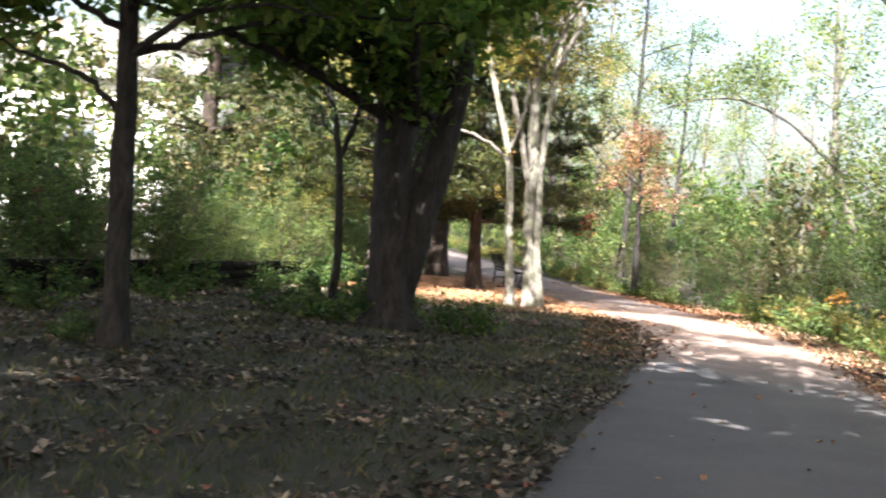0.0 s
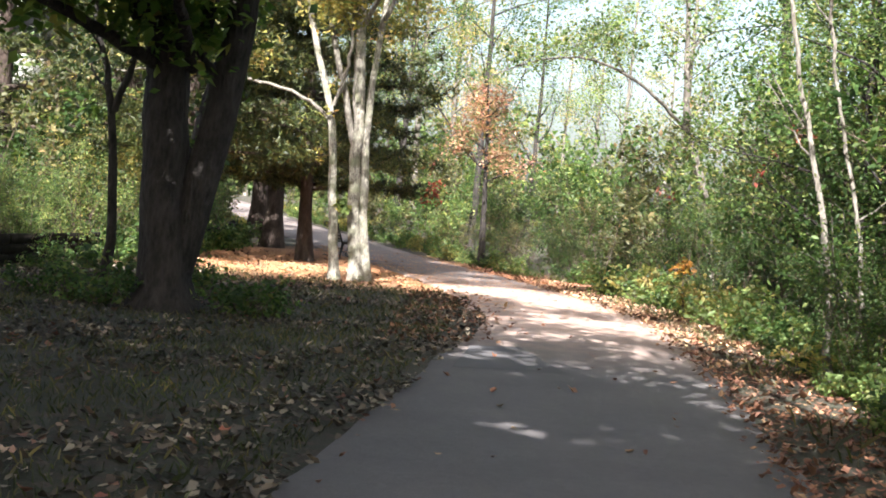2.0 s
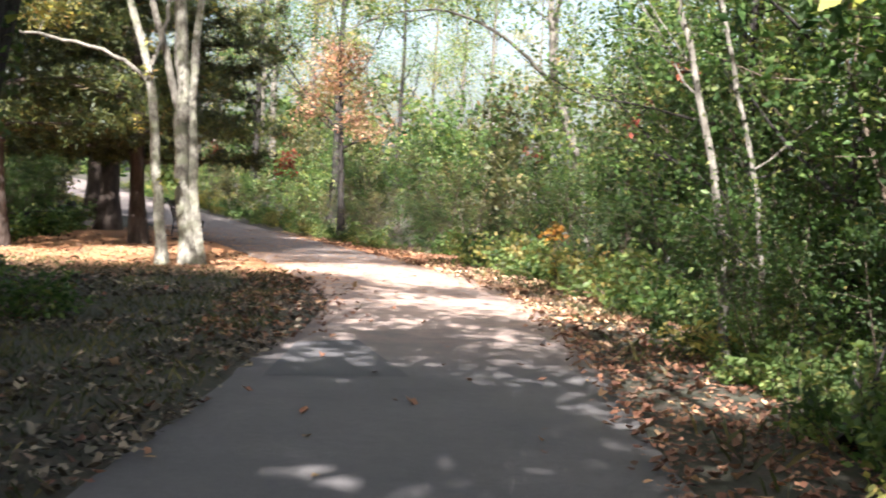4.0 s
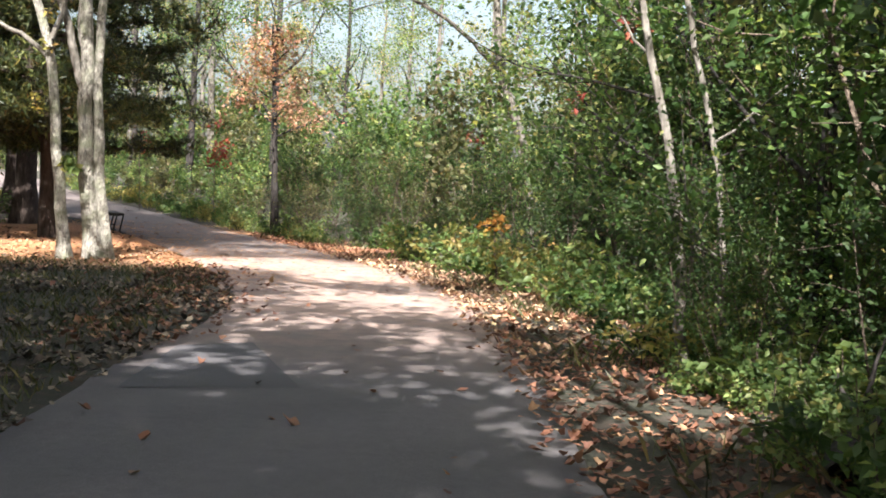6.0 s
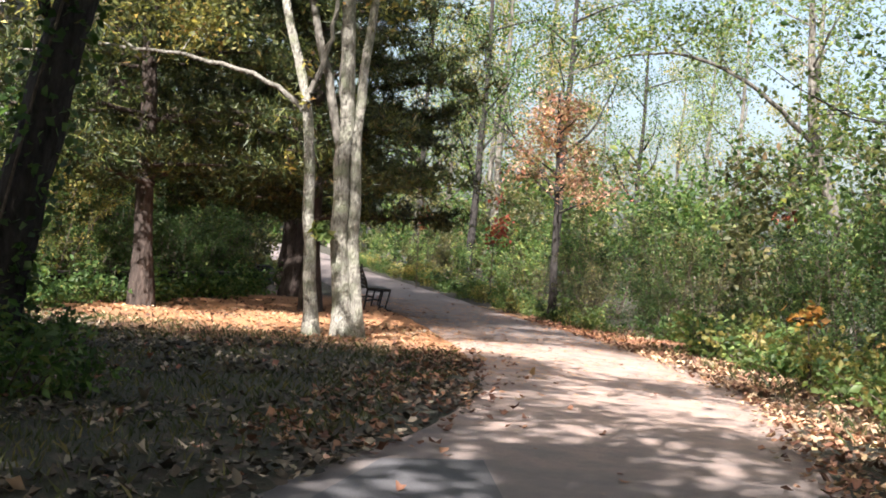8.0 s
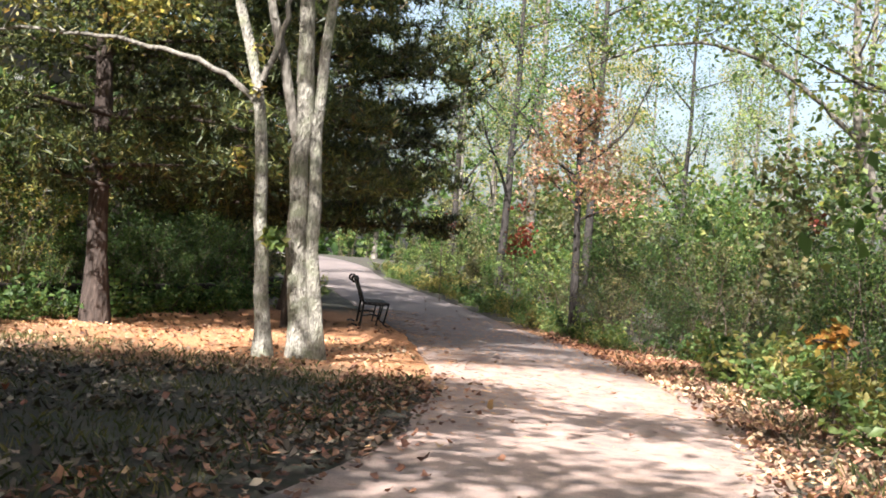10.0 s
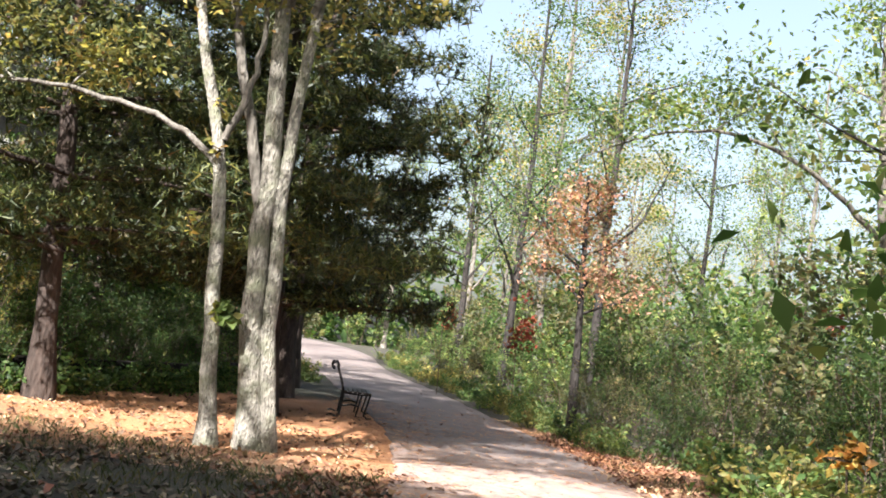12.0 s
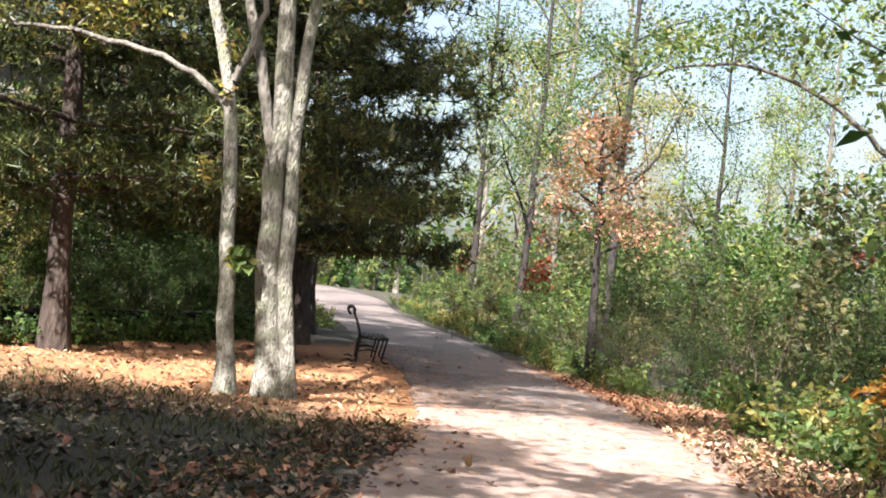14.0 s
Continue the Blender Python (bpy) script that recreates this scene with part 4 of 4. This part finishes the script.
grown_tree("overhanging_tree", "tall tree added in the thicket, its unseen limbs shading the path", (8.5, 20.4, 0), [
    (((0, 0, -0.1), (0.1, 0, 2.5), (0.0, 0, 5.0), (-0.2, 0, 7.5), (-0.3, 0.2, 10.5)), 0.17, 0.05, True),
    (((0, 0, 5.6), (-2.2, -2.6, 7.4), (-3.9, -4.5, 8.2), (-5.2, -5.0, 8.4)), 0.08, 0.02, False),
    (((-0.1, 0, 6.2), (-2.8, -0.8, 8.2), (-5.6, -1.6, 9.2), (-7.7, -1.7, 9.7)), 0.08, 0.02, False),
    (((-0.1, 0, 5.8), (-2.6, 0.8, 7.8), (-4.7, 1.4, 8.4), (-5.9, 2.2, 8.6)), 0.07, 0.02, False),
], BARK_DARK, GREEN, 131, 10000, 0.1, 0.3, 6, 8, start=0.75, bare=0.58)
grown_tree("overhanging_tree", "tall tree added in the thicket, its unseen limbs shading the path", (7.6, 29.2, 0), [
    (((0, 0, -0.1), (-0.1, 0, 3.0), (-0.2, 0, 6.0), (-0.3, 0, 8.5), (-0.3, 0, 11.5)), 0.17, 0.05, True),
    (((-0.2, 0, 6.2), (-2.8, -1.6, 8.2), (-5.0, -2.8, 9.0), (-6.4, -3.4, 9.3)), 0.08, 0.02, False),
    (((-0.2, 0, 6.4), (-3.2, -0.6, 8.4), (-5.8, -1.0, 9.2), (-7.8, -1.0, 9.4)), 0.08, 0.02, False),
    (((-0.2, 0, 6.6), (-3.0, 0.6, 8.6), (-5.6, 1.2, 9.4), (-8.2, 1.8, 9.6)), 0.08, 0.02, False),
    (((-0.2, 0, 6.4), (-2.4, 1.4, 8.4), (-4.6, 2.6, 9.2), (-7.0, 3.4, 9.5)), 0.08, 0.02, False),
], BARK_DARK, GREEN, 132, 10000, 0.11, 0.36, 6, 8, start=0.65)
# the far woods close the view
far = Shape()
n = 26000
a = np.radians(rng.uniform(-15, 195, n))
r = rng.uniform(60, 68, n)
top = 6.0 + 2.5 * np.sin(a * 9) + 1.5 * np.sin(a * 23)
leaves(far, np.stack([-6 + r * np.cos(a), 34 + r * 0.92 * np.sin(a), rng.uniform(0, 1, n) ** 1.3 * top + 0.4], 1), 0.75, rng)
tagged(part("far_woods", far, GREEN, None, "distant green woodland edge beyond the path"), "", "woods", kind="stuff")
for ob in shrubs + far_shrubs + low + woods + [shade]:
    drop_model(ob)


# ---- bench ----
def bench():
    """Park bench: two iron end frames with a scrolled back, slats for seat and back. Its length runs along local y, it faces local x."""
    root = thing("park_bench", "black iron park bench with dark slats", "bench", (-1.88, 33.6, 0), 18.0)
    for yy in (0.06, 1.5):
        s = Shape()
        n = 10
        back = [(0.02, yy, 0.0), (0.04, yy, 0.2), (0.06, yy, 0.4), (0.0, yy, 0.6), (-0.08, yy, 0.78)]
        curl = [(-0.13 + 0.055 * math.cos(q), yy, 0.82 + 0.055 * math.sin(q)) for q in np.linspace(-0.4, 4.6, n)]
        tube(s, back + curl, [0.02] * (5 + n), 7)
        frame_ob = part("end_frame", s, IRON, root)
        for line in (((0.06, yy, 0.4), (0.3, yy, 0.39), (0.5, yy, 0.41)), ((0.5, yy, 0.41), (0.47, yy, 0.25), (0.43, yy, 0.06), (0.5, yy, 0.015), (0.55, yy, 0.03)), ((0.36, yy, 0.39), (0.33, yy, 0.2), (0.3, yy, 0.03), (0.42, yy, 0.03)),
                     ((-0.02, yy, 0.0), (-0.1, yy, 0.03), (-0.16, yy, 0.01)), ((0.03, yy, 0.18), (0.2, yy, 0.22), (0.33, yy, 0.2))):
            s = Shape()
            tube(s, line, [0.017] * len(line), 6)
            part("bar", s, IRON, frame_ob)
    for k in range(6):
        s = Shape()
        box(s, (0.06, 1.56, 0.028), (0.09 + 0.078 * k, 0.78, 0.425), 0, 0.006)
        part("seat_slat", s, SLAT, root)
    for k in range(5):
        z = 0.5 + 0.075 * k
        s = Shape()
        box(s, (0.026, 1.56, 0.058), (0.065 - (z - 0.42) * 0.4, 0.78, z), 0, 0.006)
        part("back_slat", s, SLAT, root)
    return root


bench()


# ---- house behind the shrubs ----
def house():
    root = thing("house", "white-sided house behind the shrubs", "house", (-15.5, 36.5, 0.2))
    s = Shape()
    box(s, (9.0, 7.0, 4.4), (0, 0, 2.2), 0, 0.02)
    wall = part("wall", s, SIDING, root)
    s = Shape()
    v = [(-4.9, -3.9, 4.3), (4.9, -3.9, 4.3), (4.9, 3.9, 4.3), (-4.9, 3.9, 4.3), (-4.9, 0, 6.3), (4.9, 0, 6.3)]
    s.add(v, [[0, 1, 5, 4], [2, 3, 4, 5], [0, 3, 2, 1]])
    s.add([v[0], v[4], v[3], v[1], v[2], v[5]], [[0, 1, 2], [3, 4, 5]])
    part("roof", s, ROOF, root, "grey shingle roof")
    s = Shape()
    box(s, (9.9, 0.12, 0.14), (0, -3.98, 4.3), 0, 0.03)
    part("gutter", s, TRIM, root)
    for k in range(26):
        s = Shape()
        box(s, (9.02, 0.03, 0.15), (0, -3.51, 0.12 + k * 0.163), 0, 0.006)
        part("siding_board", s, SIDING, wall)
    for x in (-2.6, 1.4):
        f = Shape()
        for w, h, px, pz in ((1.9, 0.1, 0, 0.6), (1.9, 0.1, 0, -0.6), (0.1, 1.3, -0.9, 0), (0.1, 1.3, 0.9, 0)):
            box(f, (w, 0.09, h), (x + px, -3.56, 2.6 + pz), 0, 0.01)
        window = part("window", f, TRIM, root, "grey window frame")
        g = Shape()
        box(g, (1.72, 0.03, 1.12), (x, -3.545, 2.6), 0, 0.004)
        part("pane", g, GLASS, window)
    return root


house()


# ---- vines, bright leaves and fallen wood in the thicket ----
def creeper(name, label, at, size, leaf, count, seed, leaf_size=0.09, flat=(1, 1, 1), rooted=True):
    g = np.random.default_rng(seed)
    root = thing(name, label, "vine", at)
    s = Shape()
    hub = g.normal(0, 0.5, (9, 3)) * size * np.array(flat)
    leaves(s, hub[g.integers(0, 9, count)] + g.normal(0, 0.22, (count, 3)) * size, leaf_size, g, 0.4, 0.7)
    part("foliage", s, leaf, root)
    w = Shape()
    line = [*([(0, 0, -at[2])] if rooted else []), *(tuple(q) for q in hub[np.argsort(hub[:, 2])])]
    tube(w, line, np.linspace(0.012, 0.005, len(line)), 4)
    part("stem", w, TWIG, root)
    return root


creeper("creeper", "orange-leaved creeper on a thicket shrub", (5.3, 24.8, 0.85), 0.2, ORANGE, 90, 1, 0.1)
creeper("creeper", "yellowing creeper low in the thicket", (5.3, 24.7, 0.4), 0.26, YELLOW, 110, 2, 0.085)
creeper("creeper", "scarlet creeper hanging on a dark trunk", (-0.4, 41.6, 2.0), 0.5, SCARLET, 200, 3, 0.12, (0.4, 0.4, 1.5))
creeper("creeper", "scarlet creeper high in the thicket", (-3.0, 45.5, 2.2), 0.3, SCARLET, 60, 4, 0.12)
for k, (x, y, z) in enumerate(((5.4, 17.6, 2.75), (5.2, 27.5, 2.1), (5.57, 32.5, 2.4), (6.4, 24.0, 2.9), (5.6, 21.0, 2.3))):
    creeper("red_sprig", "small sprig of scarlet leaves in the thicket", (x, y, z), 0.12, SCARLET, 16, 20 + k, 0.075, rooted=False)
creeper("red_flowers", "small bright red leaves behind the low dark band", (-7.6, 19.0, 1.35), 0.07, SCARLET, 26, 40, 0.1)
creeper("leafy_sprout", "green leafy sprout on the grey trunk", (-0.86, 25.93, 1.35), 0.11, LIGHT, 40, 41, 0.16, rooted=False)
for k, (x, y, z) in enumerate(((-1.3, 25.95, 2.35), (-1.2, 25.93, 3.05), (-1.2, 25.95, 3.5), (-1.32, 25.95, 2.15))):
    creeper("yellow_sprout", "thin yellow-leaved sprout on the grey trunk", (x, y, z), 0.14, YELLOW, 16, 50 + k, 0.1, rooted=False)


def ivy(at, line, radius, count, seed):
    """Ivy clinging round a trunk."""
    g = np.random.default_rng(seed)
    root = thing("ivy", "dark ivy clinging round the leaning trunk", "vine", at)
    p = np.array(line, float)
    u = g.uniform(0, 1, count) ** 0.9
    q = np.stack([np.interp(u, np.linspace(0, 1, len(p)), p[:, k]) for k in range(3)], 1)
    a = g.uniform(0, 6.283, count)
    r = radius * g.uniform(0.9, 1.5, count)
    q[:, 0] += np.cos(a) * r
    q[:, 1] += np.sin(a) * r
    s = Shape()
    leaves(s, q, 0.1, g, 0.6, 0.75)
    part("foliage", s, DEEP, root)
    w = Shape()
    tube(w, p + (0, -radius * 0.9, 0), [0.015] * len(p), 5)
    part("stem", w, TWIG, root)
    return root


ivy((-2.45, 20.6, 0), ((0, 0, 0), (0.1, 0, 0.8), (0.36, 0, 2.2), (0.72, 0, 3.8), (1.3, -0.4, 5.2)), 0.27, 1100, 71)


def fallen_log(at, turn, length, radius, seed, label):
    g = np.random.default_rng(seed)
    root = thing("fallen_log", label, "log", at, turn)
    s = Shape()
    line = [(x, 0.05 * math.sin(3 * x), radius * 0.8 + 0.03 * math.sin(2 * x)) for x in np.linspace(0, length, 9)]
    tube(s, line, np.linspace(radius, radius * 0.6, 9), 10, g, 0.1)
    part("trunk", s, BARK_DARK, root, "", True)
    for k in range(3):
        w = Shape()
        p = line[2 + 2 * k]
        tube(w, curve_pts(p, (0.4, g.uniform(-1, 1), 0.9), g.uniform(0.3, 0.7), 5, g, 0.3), np.linspace(radius * 0.35, 0.006, 5), 5)
        part("branch_stub", w, BARK_DARK, root)
    return root


fallen_log((5.75, 17.9, 0.0), 20, 1.4, 0.11, 61, "brown fallen log among the undergrowth")
fallen_log((5.5, 13.0, 0.0), 62, 1.6, 0.09, 62, "dark fallen branch lying in the undergrowth")


# ---- fallen leaves and grass ----
def litter(name, label, places, size, mat, seed, lift=0.012):
    """Curled, lobed dead leaves lying on the ground."""
    g = np.random.default_rng(seed)
    n = len(places)
    x, y = places[:, 0], places[:, 1]
    a = g.uniform(0, 6.283, (n, 1)) + np.arange(7) * 6.283 / 7
    r = size * g.uniform(0.55, 1.3, (n, 1)) * np.tile([0.62, 0.34, 0.55, 0.36, 0.5, 0.36, 0.58], (n, 1)) * g.uniform(0.8, 1.2, (n, 7))
    tilt, way = g.normal(0, 0.35, (n, 1)), g.uniform(0, 6.283, (n, 1))
    curl = g.uniform(0.1, 0.9, (n, 1))
    px, py = r * np.cos(a), r * np.sin(a)
    pz = tilt * (px * np.cos(way) + py * np.sin(way)) + curl * (px * np.cos(way + 1.2) + py * np.sin(way + 1.2)) ** 2 / size * 1.6
    pz = pz - pz.min(1)[:, None] * 0.8
    off = across(x, y)
    z0 = np.where(np.abs(off) < HALF, flat_rise(y) + 0.018, height(x, y))[:, None] + lift * g.uniform(0.2, 1.6, (n, 1))
    ring = np.stack([x[:, None] + px, y[:, None] + py, z0 + pz], -1)
    hub = np.stack([x, y, z0[:, 0] + pz.min(1)], -1)[:, None]
    v = np.concatenate([hub, ring], 1).reshape(-1, 3)
    q = np.arange(n)[:, None] * 8
    f = np.concatenate([q + (0, 1 + k, 1 + (k + 1) % 7) for k in range(7)])
    s = Shape()
    s.add(v, f)
    return tagged(part(name, s, mat, None, label), "", "fallen leaves", kind="stuff")


def scatter(n, xs, ys, keep, seed):
    g = np.random.default_rng(seed)
    p = np.stack([g.uniform(*xs, n), g.uniform(*ys, n)], 1)
    return p[keep(p[:, 0], p[:, 1], across(p[:, 0], p[:, 1]), g)]


def patchy(x, y):
    return 0.5 + 0.3 * np.sin(1.3 * x + 0.7 * y) * np.sin(0.9 * y - 0.5 * x) + 0.25 * np.sin(2.9 * x - 1.7 * y)


litter("fallen_leaves", "brown curled maple leaves strewn over the grass", scatter(66000, (-7, 2.6), (4.5, 24.3), lambda x, y, a, g: (a < -HALF + 0.1 + overgrown(y)) & (g.uniform(0, 1, len(x)) < patchy(x, y) - 0.2), 1), 0.06, LITTER, 2)
litter("verge_leaves", "rust-brown leaves drifted along the path's verge", scatter(36000, (1.0, 6.5), (5, 46), lambda x, y, a, g: (a > HALF - 0.12 - 0.25 * g.uniform(0, 1, len(x)) ** 3) & (a < HALF + 1.7), 3), 0.056, RUST, 4)
litter("bleached_leaves", "pale bleached leaves on the sunny verge", scatter(14000, (1.5, 6.5), (13, 30), lambda x, y, a, g: (a > HALF - 0.1 - 0.3 * g.uniform(0, 1, len(x)) ** 3) & (a < HALF + 1.6) & (g.uniform(0, 1, len(x)) < np.clip((y - 16.5) / 6, 0.03, 1)), 23), 0.06, BLEACHED, 24)
litter("bend_leaves", "rust-brown leaves drifted over the path's edge at the bend", scatter(3800, (-1.0, 3.2), (17, 26), lambda x, y, a, g: (a < -HALF + overgrown(y) + 0.7 * g.uniform(0, 1, len(x)) ** 3) & (a > -HALF - 0.9), 5), 0.062, RUST, 6)
litter("needle_bed_leaves", "scattered leaves on the orange bed of pine needles", scatter(1500, (-5, 1.5), (23, 34), lambda x, y, a, g: a < -HALF - 0.2, 7), 0.055, RUST, 8)
litter("pale_bed_leaves", "pale bleached leaves on the bed of pine needles", scatter(2600, (-5, 1.5), (23.5, 30), lambda x, y, a, g: a < -HALF - 0.1, 27), 0.045, BLEACHED, 28)
litter("path_leaves", "scattered dry leaves on the asphalt path", scatter(1500, (-4, 5), (4, 46), lambda x, y, a, g: (np.abs(a) < HALF) & (g.uniform(0, 1, len(x)) < 0.2 + 0.6 * np.abs(a / HALF) ** 4), 9), 0.06, RUST, 10)


def needles(name, label, places, mat, seed):
    """Dead pine needles lying in bunches."""
    g = np.random.default_rng(seed)
    n = len(places)
    x, y = places[:, 0], places[:, 1]
    off = across(x, y)
    z = np.where(np.abs(off) < HALF, flat_rise(y) + 0.022, height(x, y) + 0.006)
    a, ln = g.uniform(0, 6.283, n), g.uniform(0.05, 0.1, n)
    dx, dy = np.cos(a), np.sin(a)
    w = 0.003
    v = np.stack([np.stack([x - dy * w, y + dx * w, z], 1), np.stack([x + dy * w, y - dx * w, z], 1),
                  np.stack([x + dx * ln + dy * w, y + dy * ln - dx * w, z + 0.008], 1), np.stack([x + dx * ln - dy * w, y + dy * ln + dx * w, z + 0.004], 1)], 1).reshape(-1, 3)
    s = Shape()
    s.add(v, np.arange(4 * n).reshape(-1, 4))
    return tagged(part(name, s, mat, None, label), "", "pine needles", kind="stuff")


needles("path_needles", "orange pine needles strewn over the path at the bend", scatter(40000, (-4.5, 5.0), (20.5, 40), lambda x, y, a, g: (a > -HALF - 0.5) & (a < HALF + 0.7) & (g.uniform(0, 1, len(x)) < np.clip((y - 20.5) / 5, 0, 1) * (0.25 + 0.55 * np.clip(-a / HALF, 0, 1) + 0.5 * np.clip(a / HALF - 0.3, 0, 1))), 15), DEAD_NEEDLE, 16)


def blades(name, label, places, tall, mat, seed):
    g = np.random.default_rng(seed)
    n = len(places)
    x, y = places[:, 0], places[:, 1]
    z = height(x, y) - 0.01
    a = g.uniform(0, 6.283, n)
    h = tall * g.uniform(0.5, 1.4, n)
    lean = g.normal(0, 0.5, (n, 2)) * h[:, None]
    wx, wy = 0.006 * np.cos(a), 0.006 * np.sin(a)
    v = np.stack([np.stack([x - wx, y - wy, z], 1), np.stack([x + wx, y + wy, z], 1),
                  np.stack([x + wx * 0.8 + lean[:, 0] * 0.4, y + wy * 0.8 + lean[:, 1] * 0.4, z + h * 0.6], 1), np.stack([x + lean[:, 0], y + lean[:, 1], z + h], 1)], 1).reshape(-1, 3)
    q = np.arange(n)[:, None] * 4
    s = Shape()
    s.add(v, np.concatenate([q + (0, 1, 2), q + (0, 2, 3)]))
    return tagged(part(name, s, mat, None, label), "", "grass", kind="stuff")


blades("lawn_grass", "thin short grass between the fallen leaves", scatter(60000, (-7, 2.2), (5, 25.5), lambda x, y, a, g: (a < -HALF - 0.1) & (g.uniform(0, 1, len(x)) < 1.0 - patchy(x, y)), 11), 0.07, GRASS, 12)
blades("verge_grass", "tufts of pale grass along the verge", scatter(30000, (0, 6.5), (8, 45), lambda x, y, a, g: (a > HALF + 0.25) & (a < HALF + 1.5) & (g.uniform(0, 1, len(x)) < 0.75 - patchy(x, y)), 13), 0.13, GRASS, 14)
